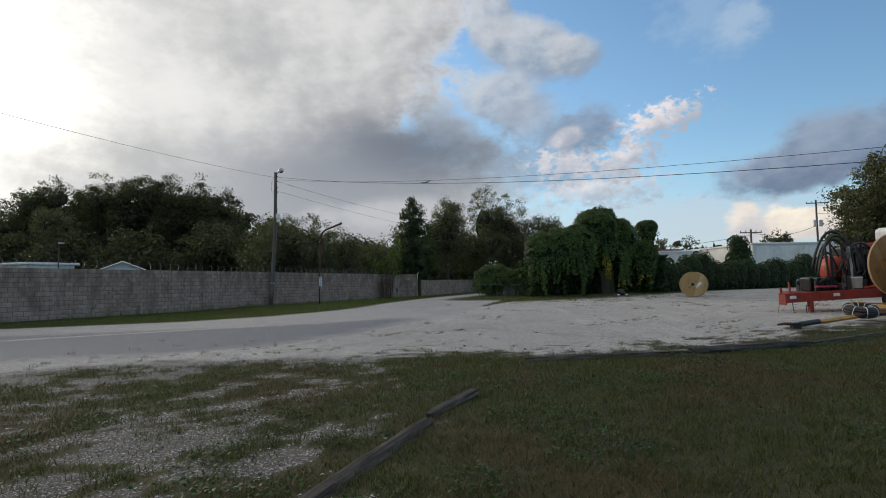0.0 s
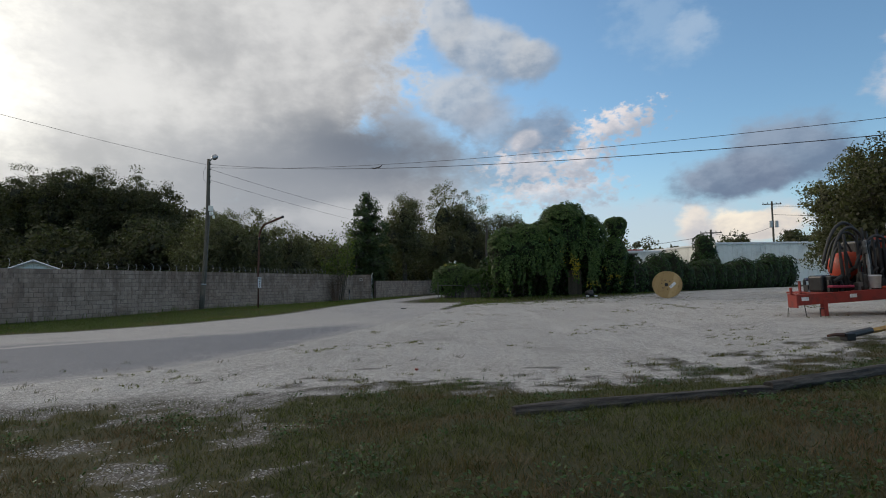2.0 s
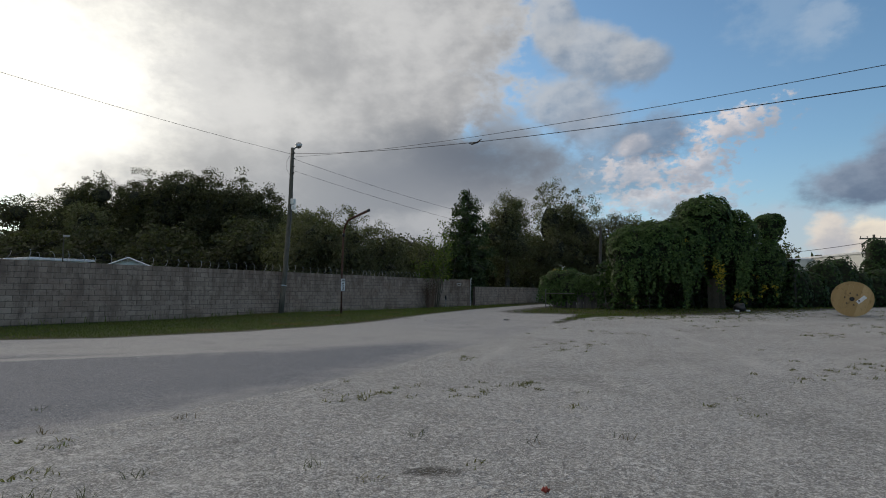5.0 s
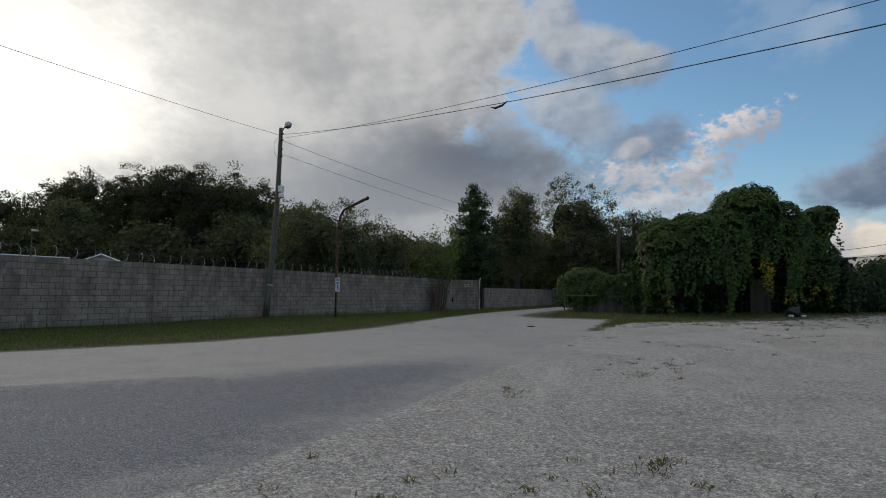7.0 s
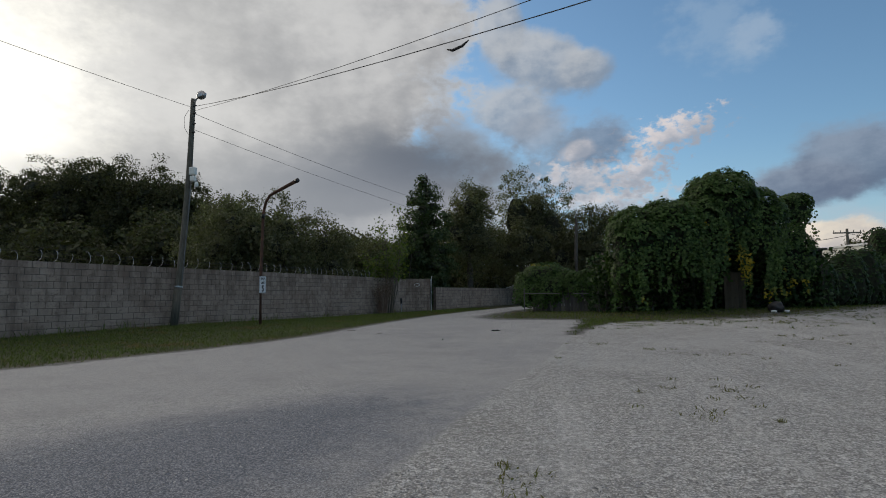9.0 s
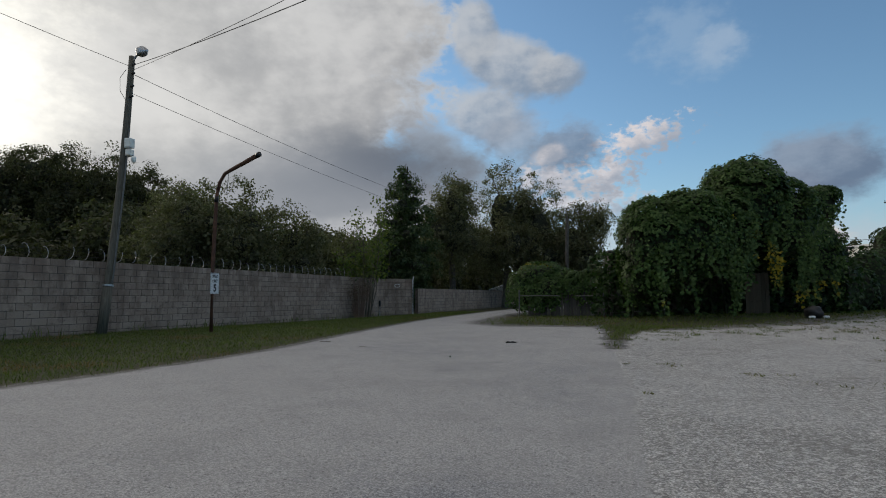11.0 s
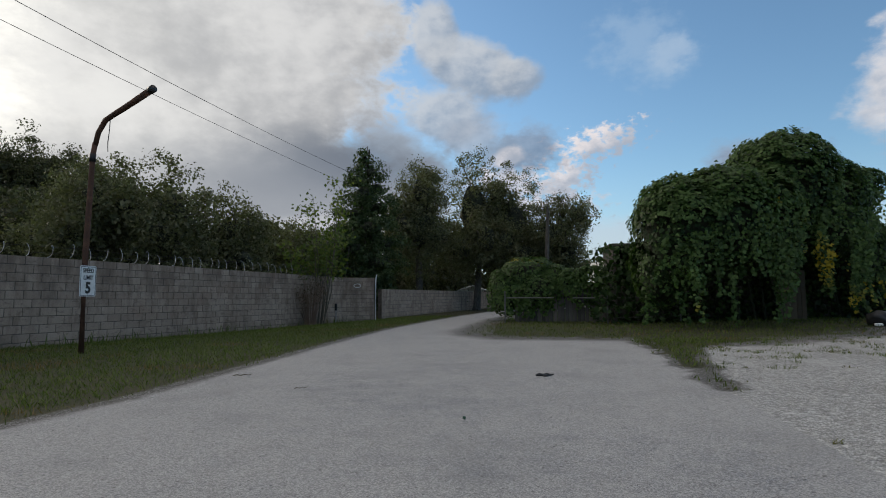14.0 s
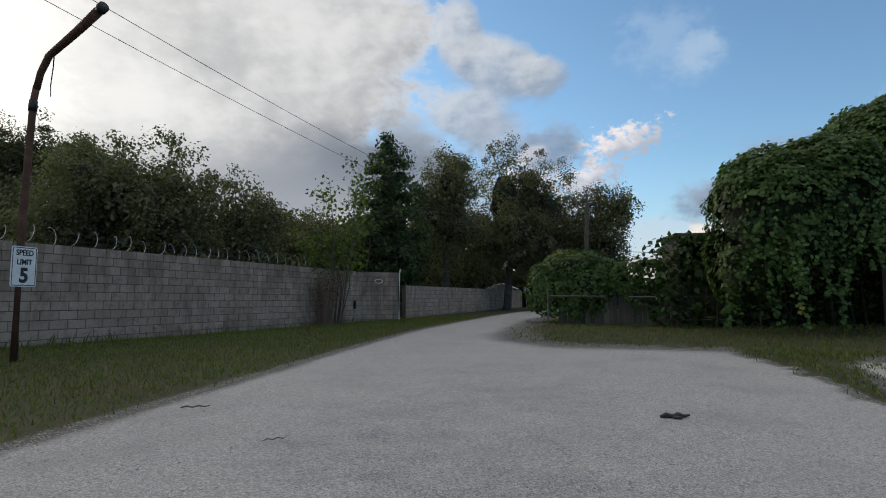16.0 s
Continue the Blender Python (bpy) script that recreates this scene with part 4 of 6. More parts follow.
v, f = vine_skin(HB, 34000, 0.17)
raw("leaf_cover", v, f, VINE_DARK, hedge)
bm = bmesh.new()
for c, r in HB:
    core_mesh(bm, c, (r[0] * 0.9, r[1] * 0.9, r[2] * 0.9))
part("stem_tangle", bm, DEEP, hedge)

under = thing("undergrowth", (0, 0, 0), "dark tangled undergrowth below the trees behind the walls", "undergrowth", kind="stuff")
LINE = [(-62, 62), (-40, 57), (-26, 57), (-17, 60), (-13, 66), (-7, 76), (-1, 79)]
n = 15000
k = rng.integers(0, len(LINE) - 1, n)
u = rng.random(n)
la = np.array(LINE, float)
p = la[k] * (1 - u[:, None]) + la[k + 1] * u[:, None] + rng.normal(0, 1.0, (n, 2))
hgt = 3.6 + 1.2 * np.sin(p[:, 0] * 0.7) + 0.8 * np.sin(p[:, 0] * 1.9 + 1)
p = np.stack([p[:, 0], p[:, 1], rng.random(n) * hgt], 1)
v, f = leaf_quads(p, rng.normal(size=(n, 3)), rng.uniform(0.3, 0.75, n))
raw("foliage", v, f, OAK, under)

# ---- utility pole, lamp post, wires ----
pole = thing("utility_pole", (-15.80, 32.9, zat(-15.80, 32.9)), "weathered leaning wooden pole with floodlight and grey boxes", "utility pole")
LEAN = Vector((-0.16, 1.05, 8.72))


def on_pole(u):
    return LEAN * u + Vector((0.10 * math.sin(u * 3.1), 0, 0))


part("shaft", tubed([on_pole(-0.02)] + [on_pole(k / 8) for k in range(1, 9)], [0.130, 0.126, 0.122, 0.118, 0.113, 0.108, 0.104, 0.098, 0.092], 12), POLE_WOOD, pole, smooth=True)
part("foot_sleeve", tubed([on_pole(0.0), on_pole(0.16)], [0.142, 0.136], 14), POLE_WOOD, pole, "worn sleeve round the foot", smooth=True)
part("sleeve_band", tubed([on_pole(0.158), on_pole(0.164)], [0.149, 0.149], 14), STEEL, pole)
part("conduit", tubed([on_pole(0.17) + Vector((0.155, -0.05, 0)), on_pole(0.55) + Vector((0.145, -0.05, 0)), on_pole(0.72) + Vector((0.14, -0.05, 0))], 0.024, 8), DULL, pole, "dull grey conduit")
arm = part("lamp_arm", tubed([on_pole(0.975), on_pole(0.99) + Vector((0.18, -0.06, 0.06)), on_pole(1.0) + Vector((0.36, -0.12, 0.10))], 0.03, 8), STEEL, pole)
bm = lathe([(0.02, 0.16), (0.09, 0.155), (0.15, 0.10), (0.19, 0.0), (0.20, -0.03), (0.17, -0.06), (0.10, -0.14), (0.02, -0.16)], 16)
bmesh.ops.transform(bm, matrix=Matrix.Translation(on_pole(1.0) + Vector((0.44, -0.15, 0.08))) @ pose(0, 0, 0, 28, -22, 0), verts=bm.verts)
part("floodlight", bm, STEEL, pole, "round grey floodlight head", smooth=True)
for u, dx, s in ((0.66, 0.24, (0.11, 0.10, 0.15)), (0.625, 0.27, (0.09, 0.09, 0.10))):
    c0 = on_pole(u) + Vector((dx, -0.12, 0))
    b = part("equipment_box", boxed(c0 - Vector(s), c0 + Vector(s), 0.02), OFFWHITE, pole, "pale weathered metal box")
    c1 = c0 + Vector((0.02, -s[1] - 0.01, 0))
    part("box_cover", boxed(c1 - Vector((s[0] * 0.8, 0.008, s[2] * 0.8)), c1 + Vector((s[0] * 0.8, 0.008, s[2] * 0.8)), 0.004), OFFWHITE, b)
bm = lathe([(0.02, 0.10), (0.05, 0.095), (0.07, 0.03), (0.07, -0.05), (0.04, -0.09), (0.01, -0.10)], 12)
bmesh.ops.transform(bm, matrix=Matrix.Translation(on_pole(0.60) + Vector((0.42, -0.12, 0.0))), verts=bm.verts)
part("camera_dome", bm, OFFWHITE, pole, "small pale dome on a bracket", smooth=True)
part("dome_bracket", tubed([on_pole(0.61), on_pole(0.61) + Vector((0.42, -0.12, 0.05))], 0.02, 6), STEEL, pole)
for u in (0.93, 0.965, 0.88, 0.84):
    part("insulator", tubed([on_pole(u) + Vector((0.08, -0.05, 0)), on_pole(u) + Vector((0.20, -0.10, 0))], [0.035, 0.03], 8), DARKMETAL, pole)
part("drip_loop", tubed([on_pole(0.945) + Vector((-0.1, -0.1, 0)), on_pole(0.91) + Vector((-0.22, -0.18, 0)), on_pole(0.86) + Vector((-0.20, -0.16, 0)), on_pole(0.83) + Vector((-0.05, -0.12, 0))], 0.008, 5), BLACK, pole)
PT = Vector((-15.80, 32.9, zat(-15.80, 32.9)))


def wire(a, b, sag, r=0.011, label="thin dark overhead wire sagging from the wooden pole"):
    a, b = Vector(a), Vector(b)
    pts = [a.lerp(b, k / 28) - Vector((0, 0, 4 * sag * (k / 28) * (1 - k / 28))) for k in range(29)]
    ob = part("overhead_wire", tubed(pts, r, 5), BLACK)
    return tagged(ob, label, "wire", "overhead wires")


w1 = wire(PT + on_pole(0.944), (31.5, -4.65, 3.70), 1.51, 0.007)
w2 = wire(PT + on_pole(0.965), (31.5, -3.06, 3.63), 1.75, 0.010)
wire(PT + on_pole(0.935), (-4.0, 84, 9.5), 0.9, 0.009)
wire(PT + on_pole(0.86), (-2.2, 84, 7.6), 0.8, 0.008)
wire(PT + on_pole(0.96), (-23.0, -8.0, 9.0), 0.8, 0.008)
splice = part("wire_splice", tubed([(0, 0, 0), (0.12, -0.07, -0.06), (0.35, -0.22, -0.05), (0.5, -0.32, 0.02)], [0.012, 0.03, 0.03, 0.012], 6), BLACK)
splice.location = (-4.6, 25.7, 6.15)
tagged(splice, "small dark clamp hanging on the overhead wires", "wire clamp")

LP = Vector((-12.78, 33.5, zat(-12.78, 33.5)))
lamp = thing("lamp_post", tuple(LP), "rusty brown pipe lamp post with a bent bare arm", "lamp post")
part("post", tubed([(0, 0, -0.1), (0.0, 0.0, 2.0), (0.06, 0.0, 4.0), (0.10, 0, 4.25)], [0.058, 0.056, 0.05, 0.05], 12), RUST, lamp, smooth=True)
part("post_collar", tubed([(0.055, 0, 3.85), (0.06, 0, 4.02)], 0.062, 12), DARKMETAL, lamp, smooth=True)
part("arm", tubed([(0.10, 0, 4.2), (0.16, -0.01, 4.45), (0.36, -0.1, 4.68), (0.62, -0.22, 4.76), (1.1, -0.46, 4.88), (1.68, -0.78, 5.02)], [0.05, 0.05, 0.052, 0.055, 0.06, 0.066], 12), RUST, lamp, "blackened bent arm", smooth=True)
part("arm_end", tubed([(1.66, -0.77, 5.015), (1.76, -0.82, 5.04)], 0.074, 12), DARKMETAL, lamp, smooth=True)
part("dangling_wire", tubed([(0.50, -0.16, 4.72), (0.49, -0.16, 4.45), (0.46, -0.15, 4.2), (0.47, -0.15, 4.02)], 0.009, 5), BLACK, lamp)

# ---- speed sign ----
sign = thing("speed_sign", (LP.x + 0.075, LP.y, 1.43), "small white rectangular speed limit sign on the rusty post", "sign", turn=88)


def rounded_plate(wd, ht, th, r):
    bm = bmesh.new()
    ring = []
    for cx, cz, a0 in ((wd / 2 - r, ht / 2 - r, 0), (-wd / 2 + r, ht / 2 - r, 90), (-wd / 2 + r, -ht / 2 + r, 180), (wd / 2 - r, -ht / 2 + r, 270)):
        for k in range(6):
            a = radians(a0 + 18 * k)
            ring.append((cx + r * math.cos(a), cz + r * math.sin(a)))
    front = [bm.verts.new((x, -th / 2, z)) for x, z in ring]
    back_ = [bm.verts.new((x, th / 2, z)) for x, z in ring]
    bm.faces.new(front)
    bm.faces.new(back_[::-1])
    for k in range(len(ring)):
        bm.faces.new((front[k], back_[k], back_[(k + 1) % len(ring)], front[(k + 1) % len(ring)]))
    bmesh.ops.recalc_face_normals(bm, faces=bm.faces)
    return bm


SW, SH = 0.46, 0.61
plate = part("plate", rounded_plate(SW, SH, 0.006, 0.035), WHITE, sign)
INK = paint("black_sign_ink", (0.012, 0.012, 0.014), 0.5, 0, 0.2)


def frame_ring(wd, ht, r, line):
    bm = bmesh.new()
    outer, inner = [], []
    for cx, cz, a0 in ((1, 1, 0), (-1, 1, 90), (-1, -1, 180), (1, -1, 270)):
        for k in range(6):
            a = radians(a0 + 18 * k)
            x, z = cx * (wd / 2 - r) + r * math.cos(a), cz * (ht / 2 - r) + r * math.sin(a)
            outer.append(bm.verts.new((x, 0, z)))
            x, z = cx * (wd / 2 - r) + (r - line) * math.cos(a), cz * (ht / 2 - r) + (r - line) * math.sin(a)
            inner.append(bm.verts.new((x, 0, z)))
    for k in range(len(outer)):
        j = (k + 1) % len(outer)
        bm.faces.new((outer[k], outer[j], inner[j], inner[k]))
    got = bmesh.ops.extrude_face_region(bm, geom=list(bm.faces))
    for v_ in got["geom"]:
        if isinstance(v_, bmesh.types.BMVert):
            v_.co.y -= 0.002
    bmesh.ops.recalc_face_normals(bm, faces=bm.faces)
    return bm


rim = part("border", frame_ring(SW - 0.03, SH - 0.03, 0.026, 0.011), INK, plate)
rim.location = (0, -0.0045, 0)


def lettering(text, size, z, parent, mat, wide=1.0, thick=0.003):
    cu = bpy.data.curves.new("lettering", "FONT")
    cu.body, cu.size, cu.align_x, cu.align_y, cu.extrude, cu.offset = text, size, "CENTER", "CENTER", 0.0012, thick
    cu.materials.append(mat)
    ob = new("lettering", cu)
    ob.parent = parent
    ob.matrix_basis = pose(0, -0.0065, z, 90, 0, 0) @ Matrix.Diagonal((wide, 1, 1, 1))
    return ob


lettering("SPEED", 0.118, 0.205, plate, INK, 0.98)
lettering("LIMIT", 0.118, 0.065, plate, INK, 0.98)
lettering("5", 0.30, -0.145, plate, INK, 1.05, 0.012)
for z in (0.27, -0.28):
    part("bolt", lathe([(0.012, 0.0), (0.012, 0.006), (0.006, 0.010)], 8), STEEL, plate).matrix_basis = pose(0, -0.004, z, 90, 0, 0)

# ---- walls ----
west = block_wall("wall_west", WALL_A, WALL_B, WALL_Z0, ROWS, "long grey concrete block wall with dark stains and mossy foot",
                  lambda x, y: 30.0 < y < 40.8, WALL_RISE)
turn_back = block_wall("wall_return", (-11.15, 49.4), (-9.75, 50.2), WALL_Z0, ROWS, "short return of the grey block wall by the gate post")
far_wall = block_wall("wall_far", (-9.55, 51.2), (-3.0, 76.0), -0.15, 8, "lower stained block wall further along the lane")
WALL_TOP = WALL_Z0 + ROWS * COURSE


def along_wall(s, off, z):
    nrm = Vector((-wall_dir.y, wall_dir.x, 0))
    p = WALL_A + wall_dir * s + nrm * off
    return Vector((p.x, p.y, z))


gate_post = part("gate_post", tubed([(-9.68, 50.12, -0.3), (-9.68, 50.12, 1.95), (-9.62, 50.06, 2.15)], 0.032, 10), WHITE)
tagged(gate_post, "slim white metal gate post at the wall's end", "post")
emblem = part("wall_emblem", tubed([(0.17 * math.cos(a), 0, 0.085 * math.sin(a)) for a in (2 * math.pi * k / 24 for k in range(25))], 0.012, 6), OFFWHITE)
emblem.matrix_world = pose(-10.5, 49.66, 1.62, 0, 0, 30)
tagged(emblem, "small pale oval ring fixed on the block wall", "emblem")
bm = boxed((-0.05, -0.05, -0.16), (0.05, 0.05, 0.16), 0.015)
hb = part("electric_box", bm, DARKMETAL)
hb.location = along_wall(wall_len - 0.7, -0.06, 0.62)
tagged(hb, "small dark electric box on the block wall", "electric box")
part("conduit", tubed([(0, 0, -0.15), (0, 0, -0.75)], 0.018, 8), STEEL, hb)

# ---- razor wire ----
coil = thing("razor_wire", tuple(along_wall(0, 0.1, WALL_TOP)), "loose coils of silvery razor wire along the top of the wall", "razor wire", turn=wall_turn)
coil.matrix_world = pose(*along_wall(0, 0.1, WALL_TOP + WALL_RISE), 0, math.degrees(math.atan2(WALL_RISE, wall_len)), wall_turn)
cr = random.Random(3)
s = 9.0
while s < wall_len - 4.0:
    step_ = cr.uniform(0.40, 0.62) * (1.0 if s < wall_len - 12 else 0.85)
    rr, tilt = cr.uniform(0.14, 0.20), cr.uniform(-0.12, 0.22)
    a0, a1 = cr.uniform(-1.5, -0.9), cr.uniform(1.6, 2.4)
    arc = []
    for k in range(15):
        a = a0 + (a1 - a0) * k / 14
        arc.append((s + 0.55 * rr * math.cos(a) + tilt * (k / 14) + 0.10 * (k / 14), -0.05 + rr * 0.45 * math.sin(a * 0.8), rr + rr * math.sin(a) * 1.02))
    loop = part("wire_loop", tubed(arc, 0.0065, 5), STEEL, coil)
    s += step_
for z in (0.12, 0.27):
    part("strand", tubed([(9 + k * 1.1, 0, z + 0.02 * math.sin(k * 2.3)) for k in range(int((wall_len - 13) / 1.1))], 0.004, 4), DARKMETAL, coil)

# ---- shrub and sapling by the wall end ----
shrub = thing("shrub", (-11.75, 46.1, zat(-11.75, 46.1)), "sparse brown twiggy shrub against the block wall", "shrub")
sr = random.Random(21)
bm = bmesh.new()
tips = []
for k in range(46):
    a, out = sr.uniform(0, 2 * math.pi), sr.uniform(0.25, 1.0)
    h = sr.uniform(1.1, 2.1)
    p0 = Vector((0.18 * math.cos(a), 0.15 * math.sin(a), -0.05))
    p1 = Vector((0.45 * out * math.cos(a), 0.4 * out * math.sin(a), h * 0.5))
    p2 = Vector((1.0 * out * math.cos(a), 0.8 * out * math.sin(a), h))
    tube(bm, [p0, p1, p2], [0.018, 0.012, 0.004], 5, False)
    for q in range(4):
        b0 = p1.lerp(p2, sr.random())
        b1 = b0 + Vector((sr.uniform(-0.35, 0.35), sr.uniform(-0.3, 0.3), sr.uniform(0.05, 0.45)))
        tube(bm, [b0, b1], [0.007, 0.002], 4, False)
        tips.append(b1)
part("twig_mass", bm, paint("red_brown_twig", (0.19, 0.125, 0.09), 0.9), shrub)
tp = np.array([t[:] for t in tips])
tp = np.concatenate([tp + rng.normal(0, 0.07, tp.shape) for k in range(4)])
v, f = leaf_quads(tp, rng.normal(size=tp.shape), rng.uniform(0.04, 0.09, len(tp)))
raw("foliage", v, f, leaf_material("brown_leaves", (0.05, 0.035, 0.02), (0.08, 0.055, 0.03), (0.09, 0.085, 0.03)), shrub)

sap = thing("sapling", (-11.9, 45.4, -0.1), "thin sapling with sparse yellow-green leaves behind the wall", "sapling")
tips = []
for k in range(16):
    bm = bmesh.new()
    x, y = sr.uniform(-0.9, 1.4), sr.uniform(0.3, 1.9)
    h = sr.uniform(2.8, 4.4) if k % 3 else sr.uniform(4.9, 5.9)
    top = Vector((x + sr.uniform(-0.4, 0.4), y, h))
    tube(bm, [(x * 0.5, y, -0.1), (x * 0.8, y, h * 0.5), top], [0.03, 0.02, 0.005], 5, False)
    for q in range(9):
        u = sr.uniform(0.4, 1.0)
        b0 = Vector((x * 0.8, y, h * 0.5)).lerp(top, (u - 0.4) / 0.6)
        b1 = b0 + Vector((sr.uniform(-0.55, 0.55), sr.uniform(-0.4, 0.4), sr.uniform(0.0, 0.45)))
        tube(bm, [b0, b1], [0.008, 0.003], 4, False)
        tips += [b0.lerp(b1, 0.5), b1]
    part("stem", bm, TWIG, sap)
tp = np.array([t[:] for t in tips])
tp = tp[tp[:, 2] > 2.1]
tp = np.concatenate([tp + rng.normal(0, 0.17, tp.shape) for k in range(6)])
v, f = leaf_quads(tp, rng.normal(size=tp.shape), rng.uniform(0.10, 0.20, len(tp)), 0.8)
raw("foliage", v, f, leaf_material("sapling_leaves", (0.06, 0.085, 0.02), (0.11, 0.145, 0.035), (0.18, 0.19, 0.05), thin=0.4), sap)

# ---- roofs behind the wall ----


def gable_house(at, wd, dp, eave, ridge, turn, label):
    ob = thing("house", at, label, "house", turn=turn)
    bm = bmesh.new()
    prof = [(-wd / 2, 0), (wd / 2, 0), (wd / 2, eave), (0, ridge), (-wd / 2, eave)]
    a = [bm.verts.new((x, -dp / 2, z)) for x, z in prof]
    b = [bm.verts.new((x, dp / 2, z)) for x, z in prof]
    bm.faces.new(a)
    bm.faces.new(b[::-1])
    for k in range(5):
        bm.faces.new((a[k], b[k], b[(k + 1) % 5], a[(k + 1) % 5]))
    bmesh.ops.recalc_face_normals(bm, faces=bm.faces)
    part("wall", bm, OFFWHITE, ob)
    for sgn in (-1, 1):
        bm = bmesh.new()
        over, th = 0.35, 0.09
        dz = (ridge - eave) / (wd / 2)
        pr = [(0, ridge + 0.02), (sgn * (wd / 2 + over), eave - over * dz + 0.02), (sgn * (wd / 2 + over), eave - over * dz + 0.02 + th), (0, ridge + 0.02 + th)]
        a = [bm.verts.new((x, -dp / 2 - over, z)) for x, z in pr]
        b = [bm.verts.new((x, dp / 2 + over, z)) for x, z in pr]
        bm.faces.new(a)
        bm.faces.new(b[::-1])
        for k in range(4):
            bm.faces.new((a[k], b[k], b[(k + 1) % 4], a[(k + 1) % 4]))
        bmesh.ops.recalc_face_normals(bm, faces=bm.faces)
        part("roof", bm, ROOF, ob)
    for sgn in (-1, 1):
        part("fascia", tubed([(0, -dp / 2 - 0.38, ridge + 0.05), (sgn * (wd / 2 + 0.35), -dp / 2 - 0.38, eave - 0.35 * (ridge - eave) / (wd / 2) + 0.05)], 0.055, 4), WHITE, ob)
    return ob


ROOF = paint("grey_shingle", (0.20, 0.20, 0.21), 0.85, 0, 0.35, 1.2)
gable_house((-32.6, 41.0, 0), 2.5, 5.0, 2.72, 3.24, 38, "low house with a grey gable roof behind the wall")
trailer_home = thing("mobile_home", (-43.5, 43.0, 0), "long low building with a white metal roof edge behind the wall", "building", turn=-16)
part("body", boxed((-7, -2, 0), (3.4, 2, 3.32), 0.03), OFFWHITE, trailer_home)
part("roof", boxed((-7.3, -2.3, 3.32), (3.7, 2.3, 3.52), 0.03), WHITE, trailer_home)
yard = thing("yard_lamp", (-36.9, 39.2, 0), "thin yard lamp pole with a guy wire behind the wall", "street lamp")
part("pole", tubed([(0, 0, 0), (0, 0, 5.05)], [0.06, 0.04], 8), POLE_WOOD, yard)
part("lamp_head", boxed((0.02, -0.12, 4.85), (0.42, 0.12, 4.98), 0.03), STEEL, yard)
part("guy_wire", tubed([(0, 0, 4.7), (-6.5, -1.5, 2.6)], 0.014, 4), DARKMETAL, yard)

# ---- old fence, shed and gate at the vines ----
fence = thing("chain_link_fence", (-3.65, 45.9, 0), "rusty chain-link fence rails on slim posts under the vines", "fence")
for x, y, h in ((0, 0, 1.28), (3.85, -1.2, 1.16), (6.4, -1.75, 1.2)):
    part("post", tubed([(x, y, -0.1), (x, y, h)], 0.032, 8), DULL, fence)
part("top_rail", tubed([(0.0, 0, 1.0), (1.9, -0.6, 0.99)], 0.022, 8), DULL, fence)
part("top_rail", tubed([(2.6, -0.8, 0.98), (3.85, -1.2, 0.97), (5.5, -1.6, 1.0)], 0.022, 8), DULL, fence)
part("bottom_rail", tubed([(4.2, -1.3, 0.22), (6.6, -1.7, 0.3)], 0.018, 8), DULL, fence)
board_fence = thing("board_fence", (-3.2, 46.6, 0), "old dark grey upright board fence behind the chain link", "fence")
r5 = random.Random(4)
for k in range(36):
    b = boxed((0, 0, 0), (0.145, 0.02, r5.uniform(1.25, 1.5)))
    o = part("board", b, GREYWOOD, board_fence)
    o.matrix_basis = pose(k * 0.155, -0.26 * k * 0.155, 0, 0, r5.uniform(-1.5, 1.5), -14.5)
shed = thing("shed", (6.2, 45.2, 0), "dark old wooden shed buried under the vines", "shed")
part("back_wall", boxed((-5.6, 1.6, 0), (4.9, 1.7, 3.0)), GREYWOOD, shed)
for x0 in (-5.6, 4.8):
    part("side_wall", boxed((x0, 0.0, 0), (x0 + 0.1, 1.6, 3.0)), GREYWOOD, shed)
part("roof", boxed((-5.7, -0.3, 3.0), (5.0, 1.9, 3.1)), GREYWOOD, shed)
part("front_wall", boxed((-4.6, 0.5, 0), (4.5, 0.58, 3.0)), GREYWOOD, shed)
door = thing("plank_door", (5.9, 43.35, zat(5.9, 43.35)), "pale tan plank door standing among the vines", "door", turn=-6)
for k in range(6):
    part("plank", boxed((k * 0.155, 0, 0), (k * 0.155 + 0.150, 0.03, 1.75), 0.004), DOORWOOD, door)
for z in (0.30, 1.10):
    part("ledge", boxed((0.0, 0.03, z), (0.93, 0.055, z + 0.12), 0.004), DOORWOOD, door)

# ---- white building and poles far right ----
ware = thing("warehouse", (22, 80, 0), "long low white metal building beyond the hedge", "building", turn=11)
part("wall", boxed((-10, 0, 0), (9, 14, 4.75), 0.03), OFFWHITE, ware)
part("eave_trim", boxed((-10.1, -0.12, 4.75), (9.1, 14.1, 4.95), 0.02), WHITE, ware)
part("roof_panel", boxed((-5.5, 1.0, 4.95), (-0.5, 5.0, 5.2), 0.02), RED, ware, "faded red roof panel")
ware2 = thing("warehouse", (26, 68.6, 0), "white corrugated metal building with a pale roof edge", "building", turn=11.5)
part("wall", boxed((0, 0, 0), (26, 16, 4.95), 0.03), OFFWHITE, ware2)
part("eave_trim", boxed((-0.15, -0.15, 4.95), (26.1, 16, 5.15), 0.02), WHITE, ware2)
for k in range(44):
    part("wall_rib", boxed((0.3 + k * 0.58, -0.04, 0), (0.36 + k * 0.58, 0.01, 4.93)), OFFWHITE, ware2)
